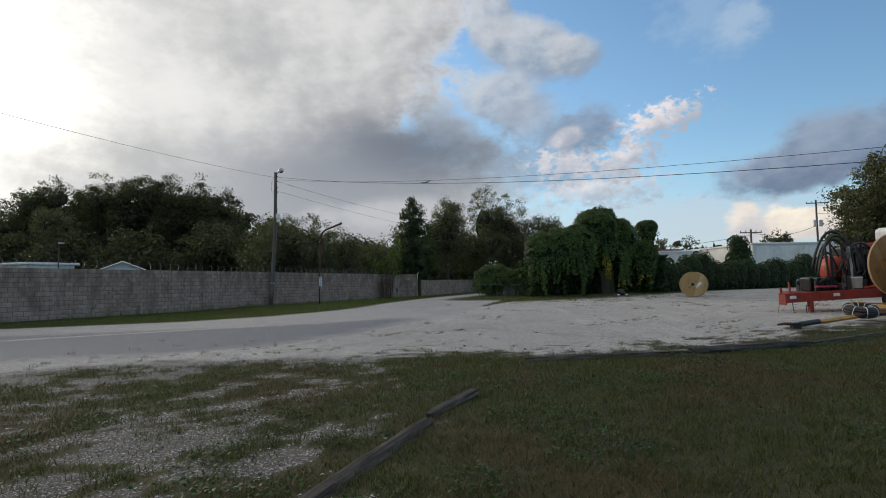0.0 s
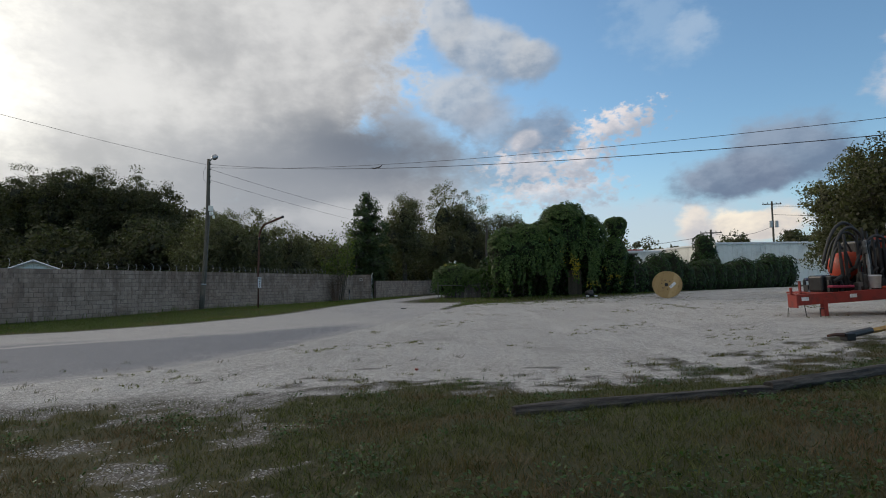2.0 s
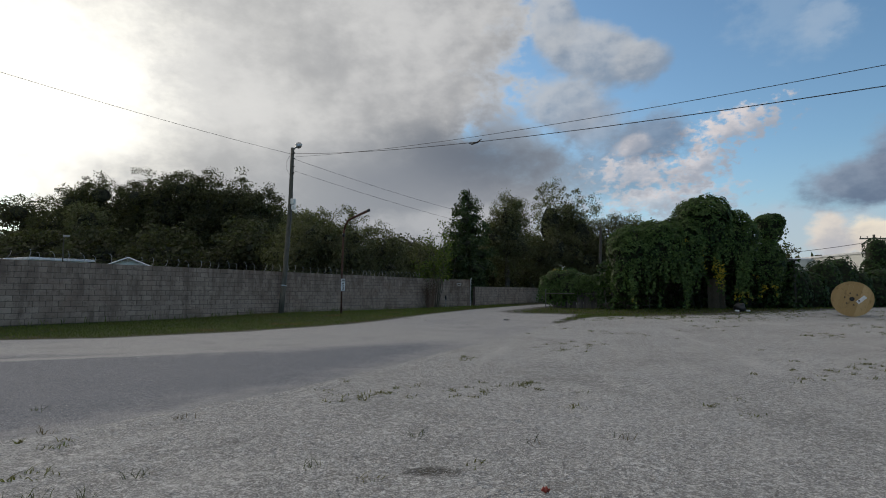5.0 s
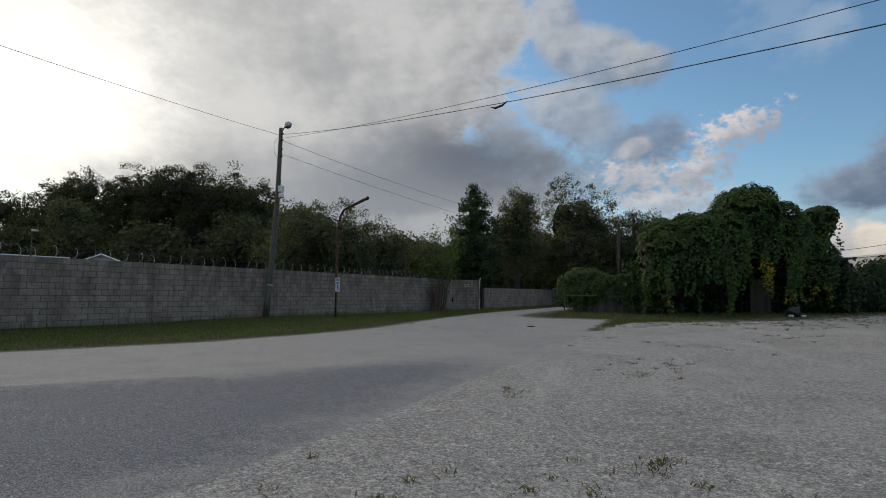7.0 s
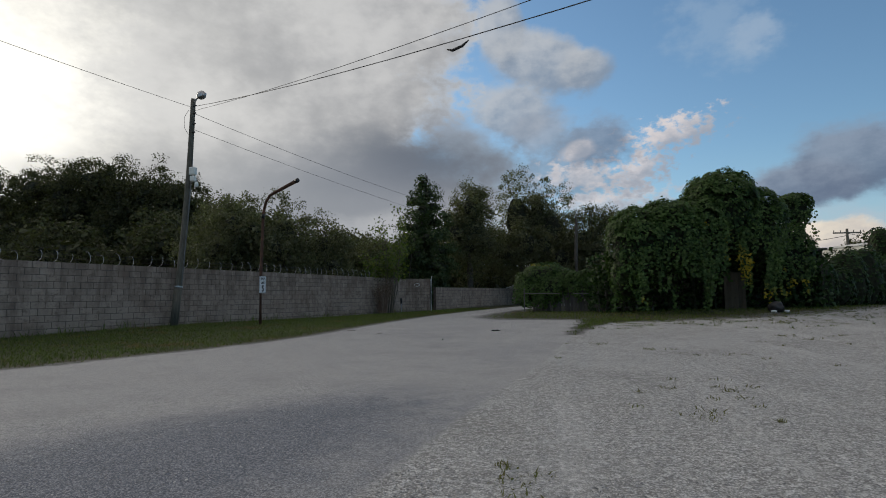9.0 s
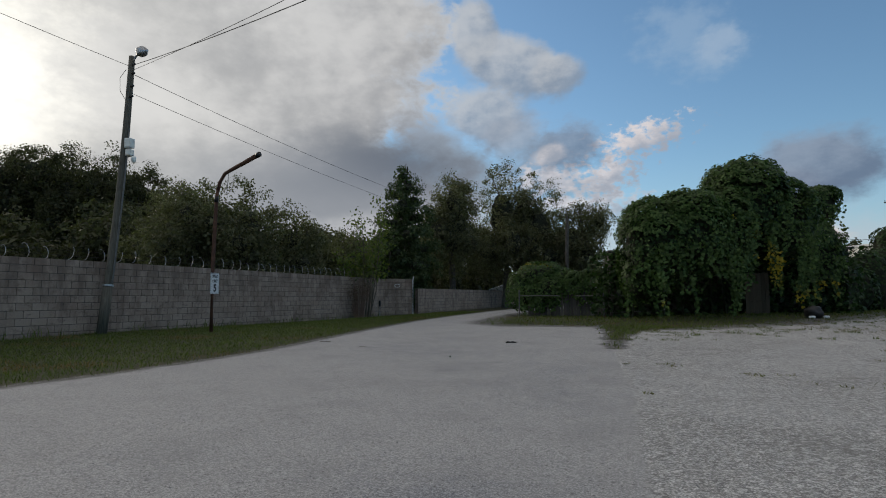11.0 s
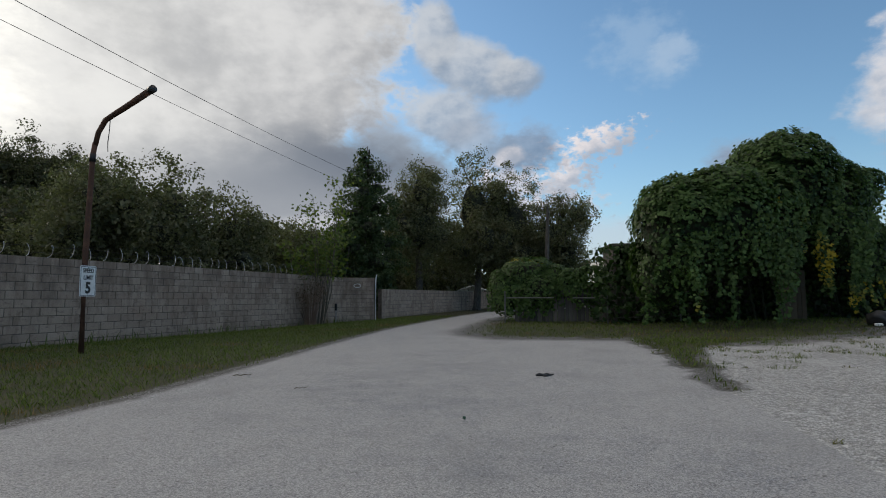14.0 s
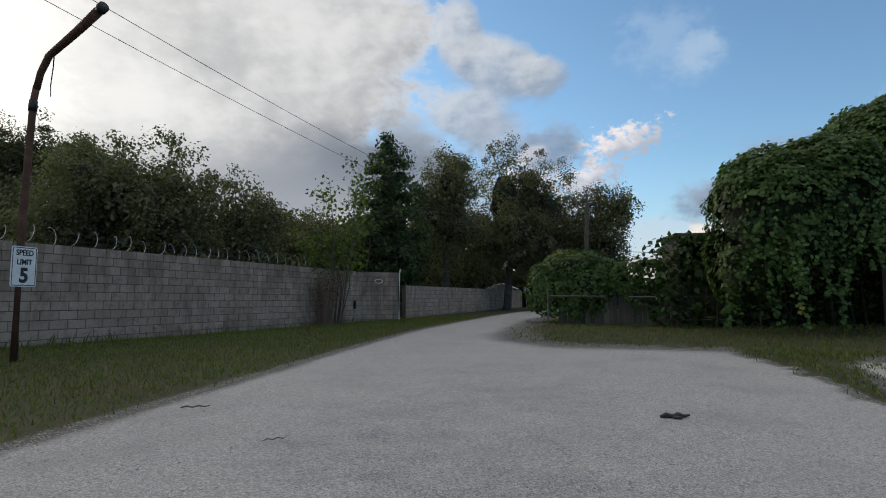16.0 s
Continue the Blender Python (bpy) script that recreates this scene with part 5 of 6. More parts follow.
for x, y, h, arms in ((47.4, 99.6, 13.6, True), (32.5, 86.7, 8.1, True)):
    pl = thing("utility_pole", (x, y, 0), "distant wooden utility pole with crossarm and transformers", "utility pole")
    part("shaft", tubed([(0, 0, 0), (0, 0, h)], [0.20, 0.14], 8), POLE_WOOD, pl)
    part("crossarm", boxed((-1.5, -0.06, h - 0.55), (1.5, 0.06, h - 0.40)), POLE_WOOD, pl)
    for dx in (-1.4, -0.7, 0.7, 1.4):
        part("insulator", tubed([(dx, 0, h - 0.42), (dx, 0, h - 0.18)], 0.05, 6), DARKMETAL, pl)
    if h > 10:
        for dx in (-0.45, 0.45):
            part("transformer", lathe([(0.05, h - 4.4), (0.27, h - 4.35), (0.28, h - 3.4), (0.22, h - 3.3), (0.05, h - 3.25)], 10), STEEL, pl).location = (dx, -0.3, 0)
for a, b in (((47.4, 99.6, 12.8), (75, 70, 11)), ((47.4, 99.6, 11.4), (75, 74, 9.4)), ((32.5, 86.7, 7.6), (47.4, 99.6, 9.5)), ((32.5, 86.7, 7.3), (8, 95, 6.5))):
    wire(a, b, 0.9, 0.03, "distant sagging power line")
for x, y, h, r in ((24, 108, 8.6, 4.2), (30, 112, 8.9, 4.5), (43, 104, 9.6, 3.6), (54, 106, 9.8, 3.8), (15, 106, 7.0, 4), (60, 110, 9.5, 5)):
    tree((x, y, 0), oak_blobs(h, r, 0.05), 0.3, "small distant tree beyond the white building", OAK, 90, 0.8, 30, 0.4, 3, group="distant trees")
back_trees = thing("far_wood", (0, 0, 0), "low dark band of distant woods all round", "woods", kind="stuff")
n = 14000
ang = rng.uniform(0, 2 * math.pi, n)
dist = rng.uniform(120, 170, n)
zz = rng.random(n) ** 0.7 * (6.0 + 2.5 * np.sin(ang * 23) + 1.5 * np.sin(ang * 57 + 1))
p = np.stack([dist * np.sin(ang), 20 + dist * np.cos(ang), zz], 1)
v, f = leaf_quads(p, rng.normal(size=(n, 3)), rng.uniform(1.4, 3.0, n))
raw("foliage", v, f, OAK, back_trees)

# ---- cable spools ----


def flange(dia, th, boards, parent, mat, at, lab=""):
    """A disc of planks in the local yz plane at x = at."""
    disc = new("flange")
    disc.parent = parent
    disc.location = (at, 0, 0)
    if lab:
        tagged(disc, lab)
    r, wdt = dia / 2, dia / boards
    for k in range(boards):
        y0, y1 = -r + k * wdt, -r + (k + 1) * wdt
        g_ = 0.003
        ys = np.linspace(y0 + g_, y1 - g_, 5)
        bm = bmesh.new()
        up, dn = [], []
        for y in ys:
            hgt = math.sqrt(max(r * r - y * y, 0.0004))
            up.append((y, hgt))
            dn.append((y, -hgt))
        ring = up + dn[::-1]
        a = [bm.verts.new((-th / 2, y, z)) for y, z in ring]
        b = [bm.verts.new((th / 2, y, z)) for y, z in ring]
        bm.faces.new(a)
        bm.faces.new(b[::-1])
        for q in range(len(ring)):
            bm.faces.new((a[q], a[(q + 1) % len(ring)], b[(q + 1) % len(ring)], b[q]))
        bmesh.ops.recalc_face_normals(bm, faces=bm.faces)
        part("plank", bm, mat, disc)
    return disc


def spool(at, dia, width, turn, roll, label, mat, barrel_mat, barrel=0.42):
    """A wooden cable spool with its axle along its local x."""
    ob = thing("cable_spool", at, label, "cable spool", "wooden cable spools")
    ob.matrix_world = pose(*at, 0, 0, turn) @ pose(0, 0, 0, roll, 0, 0)
    for sx in (-1, 1):
        flange(dia, 0.055, 9, ob, mat, sx * width / 2)
        part("flange_rim", hoop(dia / 2 - 0.004, dia / 2 + 0.006, -0.030, 0.030), mat, ob).location = (sx * width / 2, 0, 0)
        hub = part("hub_plate", lathe([(0.10, -0.006), (0.10, 0.006)], 16, "x"), DARKMETAL, ob)
        hub.location = (sx * (width / 2 + 0.032), 0, 0)
        part("axle_hole", lathe([(0.045, -0.004), (0.045, 0.004)], 12, "x"), BLACK, hub).location = (sx * 0.008, 0, 0)
        for k in range(6):
            a = 2 * math.pi * k / 6
            part("bolt", lathe([(0.034, -0.012), (0.034, 0.012)], 8, "x"), DARKMETAL, ob).location = (sx * (width / 2 + 0.034), 0.27 * math.cos(a), 0.27 * math.sin(a))
    slats = 22
    for k in range(slats):
        a = 2 * math.pi * k / slats
        rr = dia * barrel / 2
        bm = boxed((-width / 2 + 0.03, -rr * math.pi / slats * 0.96, -0.02), (width / 2 - 0.03, rr * math.pi / slats * 0.96, 0.02))
        bmesh.ops.transform(bm, matrix=pose(0, 0, 0, math.degrees(a), 0, 0) @ Matrix.Translation((0, 0, rr)), verts=bm.verts)
        part("barrel_slat", bm, barrel_mat, ob)
    return ob


PLANK_STAND = plain_wood("pale_spool_plank", (0.36, 0.24, 0.10), (0.60, 0.44, 0.23))
standing = spool((10.9, 37.2, zat(10.9, 37.2) + 0.79), 1.58, 0.85, 66, 18, "large pale wooden cable spool standing on its rims", PLANK_STAND, PLANK_FRESH)
wrap = part("torn_wrapping", boxed((-0.006, -0.10, -0.22), (0.004, 0.06, 0.20), 0.002), WHITE, standing, "scrap of torn white wrapping")
wrap.matrix_basis = pose(-0.462, -0.33, 0.10, 30, 0, 0)

# ---- reel trailer with two spools ----
reel = thing("reel_trailer", (9.05, 14.9, zat(9.05, 14.9)), "yellow and rust low reel trailer with a long drawbar", "trailer", turn=14)
part("drawbar", tubed([(-3.1, -1.55, 0.10), (-1.9, -1.05, 0.13), (-0.6, -0.45, 0.18), (1.4, 0.1, 0.24)], [0.045, 0.05, 0.06, 0.07], 4), YELLOW, reel, "yellow drawbar worn to dark steel")
part("drawbar_sleeve", tubed([(-3.2, -1.6, 0.10), (-2.35, -1.23, 0.13)], 0.06, 8), BLACK, reel)
part("hitch_eye", tubed([(-3.75, -1.78, 0.13), (-3.55, -1.72, 0.14), (-3.2, -1.6, 0.11)], [0.022, 0.03, 0.04], 8), RUST, reel)
part("hitch_block", boxed((-3.32, -1.72, 0.02), (-3.14, -1.56, 0.15), 0.015), DARKMETAL, reel)
for y in (-0.55, 1.35):
    part("side_rail", boxed((1.2, y, 0.24), (4.6, y + 0.12, 0.38), 0.01), YELLOW, reel)
part("cross_rail", boxed((1.2, -0.55, 0.26), (1.32, 1.45, 0.36), 0.01), YELLOW, reel)
part("cross_rail", boxed((2.4, -0.55, 0.26), (2.52, 1.45, 0.36), 0.01), YELLOW, reel)
part("brace_rail", tubed([(-0.9, -0.6, 0.20), (1.3, -0.5, 0.30)], 0.05, 4), RUST, reel)
for y in (-0.35, 1.25):
    part("reel_stand", tubed([(1.9, y, 0.32), (2.05, y, 1.0), (2.15, y, 1.42)], [0.08, 0.06, 0.05], 4), YELLOW, reel)


def wheel(parent, x, y, r, wdt):
    wh = part("wheel", lathe([(r * 0.58, -wdt / 2), (r * 0.94, -wdt / 2), (r, -wdt * 0.32), (r, wdt * 0.32), (r * 0.94, wdt / 2), (r * 0.58, wdt / 2)], 28, "x"), BLACK, parent, "black rubber tyre", smooth=True)
    wh.matrix_basis = pose(x, y, r, 0, 0, 90)
    part("rim", lathe([(r * 0.15, -wdt * 0.4), (r * 0.56, -wdt * 0.42), (r * 0.57, wdt * 0.42), (r * 0.15, wdt * 0.4)], 20, "x"), STEEL, wh)
    return wh


wheel(reel, 2.7, -0.85, 0.38, 0.24)
wheel(reel, 2.7, 1.75, 0.38, 0.24)
sp = spool((11.02, 16.31, zat(11, 16) + 1.46), 1.80, 1.02, -73, 25, "weathered wooden cable spool with marker scrawl and bright barrel", PLANK, PLANK_FRESH, 0.40)
for k, (yy, zz_, ln) in enumerate(((-0.42, 0.30, 0.16), (-0.33, 0.36, 0.10), (-0.42, 0.12, 0.20), (-0.30, 0.16, 0.12), (-0.44, -0.04, 0.15), (-0.36, -0.10, 0.10), (-0.5, 0.2, 0.1))):
    bar = part("scrawl_bar", boxed((0, -0.012, -ln / 2), (0.004, 0.012, ln / 2)), INK, sp)
    bar.matrix_basis = pose(0.542, yy, zz_, 28 + 40 * (k % 2) - 25, 0, 0)
spool((12.95, 16.9, zat(12.9, 16.8) + 1.46), 1.80, 1.02, -73, -20, "second weathered wooden cable spool on the reel trailer", PLANK, PLANK_FRESH, 0.40)

hose = thing("hose_coil", (8.62, 14.48, zat(8.62, 14.48) + 0.20), "thick coil of black hose bound with white straps", "hose coil", turn=20)
for k in range(11):
    a0 = 2 * math.pi * k / 11
    rr, zz_ = 0.33 + 0.115 * math.cos(a0), 0.15 + 0.125 * math.sin(a0)
    ring = [((rr + 0.010 * math.sin(a * 3 + k)) * math.cos(a), (rr + 0.010 * math.cos(a * 2 + k)) * math.sin(a), zz_ + 0.008 * math.sin(a * 2 + k)) for a in (2 * math.pi * j / 36 for j in range(37))]
    part("hose_turn", tubed(ring, 0.044, 8), BLACK, hose, smooth=True)
for k in range(8):
    a = 2 * math.pi * k / 8 + 0.3
    d = Vector((math.cos(a), math.sin(a), 0))
    loop = [d * (0.33 + 0.165 * math.cos(b)) + Vector((0, 0, 0.15 + 0.175 * math.sin(b))) for b in (2 * math.pi * j / 14 for j in range(15))]
    part("strap", tubed(loop, 0.011, 5), WHITE, hose, "white binding strap")
part("yellow_cord", tubed([(0.27 * math.cos(a), 0.27 * math.sin(a), 0.31 + 0.01 * math.sin(a * 5)) for a in (2 * math.pi * j / 20 for j in range(16))], 0.018, 6), YELLOW, hose)

hose.matrix_world = hose.matrix_world @ pose(0.05, 0, 0.0, 14, -6, 0) @ Matrix.Scale(0.80, 4)

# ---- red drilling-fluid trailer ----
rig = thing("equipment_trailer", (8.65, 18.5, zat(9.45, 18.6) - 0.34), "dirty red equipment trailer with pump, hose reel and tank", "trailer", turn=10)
part("near_beam", boxed((0.0, 0.0, 0.66), (9.0, 0.10, 0.96), 0.012), RED, rig)
part("far_beam", boxed((3.0, 1.75, 0.66), (9.0, 1.85, 0.96), 0.012), RED, rig)
part("tongue_beam", tubed([(0.0, 0.22, 0.81), (3.0, 1.75, 0.81)], 0.13, 4), RED, rig)
part("front_plate", boxed((-0.06, -0.02, 0.60), (0.0, 0.34, 0.98), 0.012), RED, rig)
part("deck", boxed((1.5, 0.1, 0.90), (9.0, 1.75, 0.95)), RED, rig)
part("nose_bracket", boxed((-0.16, 0.10, 0.96), (-0.06, 0.16, 1.16), 0.02), RED, rig)
part("nose_bracket", boxed((0.45, 0.25, 0.95), (0.52, 0.33, 1.32), 0.02), RED, rig)
for x in (0.18, 2.35):
    part("label_plate", boxed((x, -0.006, 0.78), (x + 0.32, 0.0, 0.88)), WHITE, rig, "small pale label plate")
jack = part("jack_leg", boxed((1.12, -0.02, 0.33), (1.32, 0.12, 0.80), 0.015), RED, rig)
part("jack_foot", boxed((0.90, -0.08, 0.17), (1.55, 0.24, 0.23), 0.01), RED, jack)
part("jack_crank", tubed([(0.90, -0.05, 0.30), (0.90, -0.05, 0.55), (1.05, -0.05, 0.55)], 0.02, 6), DARKMETAL, jack)
part("safety_chain", tubed([(0.25, -0.03, 0.66), (0.28, -0.05, 0.35), (0.34, -0.04, 0.10)], 0.014, 5), DARKMETAL, rig)
part("chain", tubed([(-0.1, 0.3, 0.6), (-0.16, 0.3, 0.35), (-0.1, 0.32, 0.18)], 0.012, 5), DARKMETAL, rig)
drum = part("hose_reel_drum", lathe([(0.10, -0.70), (0.30, -0.66), (0.40, -0.52), (0.43, -0.3), (0.44, 0.0), (0.43, 0.3), (0.40, 0.52), (0.30, 0.66), (0.10, 0.70)], 28, "x"), ORANGE, rig, "orange-red round tank", smooth=True)
drum.location = (3.75, 1.0, 1.62)
for x in (2.75, 3.65):
    part("drum_cradle", boxed((x - 0.06, 0.4, 0.95), (x + 0.06, 1.6, 1.25), 0.02), DARKMETAL, rig)
part("round_emblem", lathe([(0.09, -0.005), (0.09, 0.005)], 14, "x"), WHITE, drum).matrix_basis = pose(0.1, -0.475, 0.05, 0, 0, 90)
er = random.Random(9)
for k in range(70):
    x, y = er.uniform(1.7, 6.2), er.uniform(0.15, 1.3)
    z, size = er.uniform(0.97, 1.32 if x < 3.2 else 1.6), er.uniform(0.04, 0.12)
    mat = er.choice([DARKMETAL, DARKMETAL, BLACK, BLACK, DULL, BLUEGREY])
    if k % 3 == 0:
        bm = boxed((x - size, y - size, 0.95), (x + size * 1.4, y + size, z + size), 0.02)
    elif k % 3 == 1:
        bm = tubed([(x, y, 0.95), (x, y, z), (x, y, z + size)], [size * 0.9, size * 0.9, size * 0.5], 10)
    else:
        bm = tubed([(x - size * 2, y, z), (x + size * 2, y + er.uniform(-0.1, 0.1), z + er.uniform(-0.05, 0.15))], size * 0.6, 10)
    part("machine_part", bm, mat, rig)
part("engine_block", boxed((4.75, 0.15, 0.95), (5.6, 0.85, 1.55), 0.05), BLUEGREY, rig)
part("engine_cover", boxed((4.85, 0.25, 1.55), (5.4, 0.75, 1.72), 0.04), DARKMETAL, rig)
part("small_motor", boxed((1.65, 0.4, 0.95), (2.2, 0.95, 1.42), 0.06), DARKMETAL, rig)
for x, h in ((2.55, 2.35), (2.72, 2.55), (3.3, 2.5), (3.55, 2.7), (3.78, 2.6), (3.9, 2.2), (4.05, 2.45), (4.35, 2.65), (4.6, 2.5), (4.85, 2.3), (5.1, 2.4)):
    part("mast_rod", tubed([(x, 0.3, 0.95), (x + er.uniform(-0.1, 0.1), 0.32, h)], [0.06, 0.045], 8), er.choice([DARKMETAL, BLACK]), rig)
part("dark_housing", boxed((3.95, 0.7, 0.95), (5.0, 1.4, 2.35), 0.06), DARKMETAL, rig)
part("hydraulic_block", boxed((4.3, 0.35, 1.5), (4.9, 0.7, 2.1), 0.04), BLACK, rig)
part("pump_column", tubed([(3.55, 0.18, 0.95), (3.62, 0.2, 1.7), (3.55, 0.2, 2.35)], [0.04, 0.055, 0.04], 10), STEEL, rig)
part("pump_head", lathe([(0.04, 0), (0.08, 0.03), (0.085, 0.20), (0.05, 0.26), (0.05, 0.34), (0.02, 0.38)], 14), DULL, rig).location = (3.5, 0.2, 1.95)
for k, (x0, x1, z1, r) in enumerate(((3.1, 5.2, 2.45, 0.045), (3.4, 5.5, 2.3, 0.04), (2.2, 3.2, 2.2, 0.04), (2.35, 4.3, 2.75, 0.05), (2.45, 4.15, 2.62, 0.04), (2.25, 4.45, 2.9, 0.05), (2.5, 3.9, 2.5, 0.035))):
    pts = [(x0 + (x1 - x0) * u, 0.28 + 0.1 * k, 1.05 + (z1 - 1.05) * math.sin(math.pi * (0.06 + 0.84 * u)) ** 0.6) for u in (j / 16 for j in range(17))]
    part("black_hose", tubed(pts, r, 8), BLACK, rig, smooth=True)
part("orange_hose", tubed([(3.9, 0.02, 1.0), (4.6, -0.02, 1.03), (5.3, 0.0, 1.12), (5.75, 0.02, 1.4), (5.8, 0.05, 1.72), (5.55, 0.1, 1.85)], 0.035, 8), ORANGE, rig, "bright orange hose", smooth=True)
part("red_boom", boxed((5.3, 0.9, 1.45), (5.8, 1.3, 2.45), 0.04), ORANGE, rig)
part("red_boom_arm", boxed((4.7, 0.95, 2.12), (5.8, 1.2, 2.42), 0.03), ORANGE, rig)
part("control_panel", boxed((5.3, 0.6, 2.05), (5.75, 0.66, 2.3), 0.01), BLUEGREY, rig)
for k in range(4):
    part("striped_rail", boxed((5.75, 0.75, 2.15 + 0.11 * k), (7.0, 0.80, 2.20 + 0.11 * k)), DARKMETAL, rig)
tank = part("tank", boxed((6.9, 0.35, 1.0), (11.2, 1.85, 2.95), 0.14), WHITE, rig, "big white plastic tank")
part("tank_lid", boxed((8.2, 0.6, 2.94), (8.9, 1.3, 3.05), 0.03), WHITE, tank)
part("tank_cap", lathe([(0.17, 0.0), (0.17, 0.06), (0.12, 0.09)], 16), DARKMETAL, tank).matrix_basis = pose(7.3, 0.34, 2.5, 90, 0, 0)
part("drain_hose", tubed([(7.25, 0.25, 2.4), (7.2, 0.22, 2.1), (7.4, 0.2, 1.7)], 0.05, 8), paint("green_hose", (0.16, 0.34, 0.24), 0.4), tank)
part("tank_stripe", boxed((8.0, 0.338, 1.4), (8.1, 0.348, 2.9)), paint("maroon_stripe", (0.16, 0.02, 0.06), 0.5), tank)
part("top_box", boxed((9.6, 0.5, 2.95), (10.6, 1.2, 3.4), 0.03), ORANGE, rig)
part("fender", boxed((5.6, -0.26, 0.84), (7.5, 0.0, 0.90), 0.01), RED, rig)
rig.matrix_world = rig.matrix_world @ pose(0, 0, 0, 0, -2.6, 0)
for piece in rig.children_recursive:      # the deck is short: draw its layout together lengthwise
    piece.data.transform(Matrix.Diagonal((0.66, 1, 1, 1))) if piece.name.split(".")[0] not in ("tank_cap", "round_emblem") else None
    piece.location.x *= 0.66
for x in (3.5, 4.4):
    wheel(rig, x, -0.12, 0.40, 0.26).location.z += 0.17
bucket = part("bucket", lathe([(0.135, 0.0), (0.155, 0.33), (0.165, 0.33), (0.165, 0.37), (0.15, 0.37), (0.145, 0.30)], 20), WHITE, None, smooth=True)
bucket.matrix_world = pose(9.45 + 1.55, 18.6 + 0.45, zat(9.45, 18.6) + 0.755)
tagged(bucket, "white plastic bucket on the red trailer deck", "bucket")
crate = part("plastic_bag", boxed((-0.22, -0.12, 0), (0.22, 0.12, 0.22), 0.07), WHITE)
crate.matrix_world = pose(9.45 + 3.25, 18.6 + 0.75, zat(9.45, 18.6) + 0.785)
tagged(crate, "crumpled white plastic bag on the trailer deck", "plastic bag")
cloth = part("pink_cloth", boxed((-0.35, -0.10, 0), (0.35, 0.10, 0.07), 0.03), paint("pink_cloth", (0.30, 0.03, 0.07), 0.8))
cloth.matrix_world = pose(9.45 + 0.55, 18.6 + 0.30, zat(9.45, 18.6) + 0.785, 0, 0, 12)
tagged(cloth, "crumpled pink cloth on the trailer deck", "cloth")

# ---- timbers on the lawn edge ----


def timber(pts, r, label):
    """A weathered, cracked landscape timber through points on the ground, along its local x."""
    a, b = Vector(pts[0]), Vector(pts[-1])
    yaw = math.atan2(b.y - a.y, b.x - a.x)
    za, zb = zat(a.x, a.y) + a.z, zat(b.x, b.y) + b.z
    length = (b - a).length
    tilt = math.degrees(math.atan2(zb - za, length))
    bm = bmesh.new()
    n_, sides = 46, 14
    rings = []
    for i in range(n_):
        u = i / (n_ - 1)
        rr = r * (1.0 - 0.25 * (abs(u - 0.5) * 2) ** 8)
        ring = []
        for k in range(sides):
            an = 2 * math.pi * k / sides
            sq = 1.0 / max(abs(math.cos(an)), abs(math.sin(an))) ** 0.55
            q = Vector((u * length * 0.6, math.cos(an) * 4, math.sin(an) * 4 + a.x))
            d = rr * sq * (1.0 + 0.30 * noise.noise(q * 1.4) + 0.14 * noise.noise(q * 5.0) - 0.10 * (k % 3 == 0))
            wander = 0.05 * noise.noise(Vector((u * length * 0.5, a.y, 2)))
            ring.append(bm.verts.new((u * length, math.cos(an) * d + wander, math.sin(an) * d * 0.85 + r * 0.5)))
        rings.append(ring)
    for p_, q_ in zip(rings, rings[1:]):
        for k in range(sides):
            bm.faces.new((p_[k], p_[(k + 1) % sides], q_[(k + 1) % sides], q_[k]))
    bm.faces.new(rings[0][::-1])
    bm.faces.new(rings[-1])
    bmesh.ops.recalc_face_normals(bm, faces=bm.faces)
    ob = part("timber", bm, TIMBER)
    ob.matrix_world = pose(a.x, a.y, za, 0, -tilt, math.degrees(yaw))
    return tagged(ob, label, "timber", "lawn edge timbers")


timber(((-0.36, 3.45, -0.02), (-0.09, 4.40, 0.0)), 0.052, "cracked dark grey landscape timber half sunk in grass")
timber(((-0.70, 1.45, -0.03), (-0.37, 3.30, -0.02)), 0.060, "short split grey timber lying in the grass")
timber(((-0.28, 3.1, -0.035), (-0.18, 3.6, -0.035)), 0.03, "rotten grey timber offcut beside a longer timber")
timber(((0.38, 7.15, 0.01), (3.0, 8.15, 0.01)), 0.058, "long weathered grey timber edging the lawn")
timber(((2.9, 8.1, 0.045), (5.4, 9.75, 0.03)), 0.068, "weathered grey timber edging the lawn by the gravel")
timber(((5.3, 9.7, 0.01), (7.6, 11.5, -0.01)), 0.055, "grey timber edging the lawn towards the trailer")

# ---- small litter ----
bag = thing("rubbish_bag", (6.75, 39.6, zat(6.75, 39.6)), "black rubbish bag with white scraps by the vines", "rubbish")
bm = bmesh.new()
got = bmesh.ops.create_icosphere(bm, subdivisions=3, radius=0.3)
for q in got["verts"]:
    q.co *= 1.0 + 0.35 * noise.noise(q.co * 5)
    q.co.z = max(q.co.z * 0.8 + 0.2, 0)
part("bag", bm, BLACK, bag, smooth=True)
for dx, dy in ((0.35, -0.1), (-0.2, -0.25)):
    part("scrap", boxed((dx - 0.1, dy - 0.06, 0.0), (dx + 0.1, dy + 0.06, 0.09), 0.03), WHITE, bag)


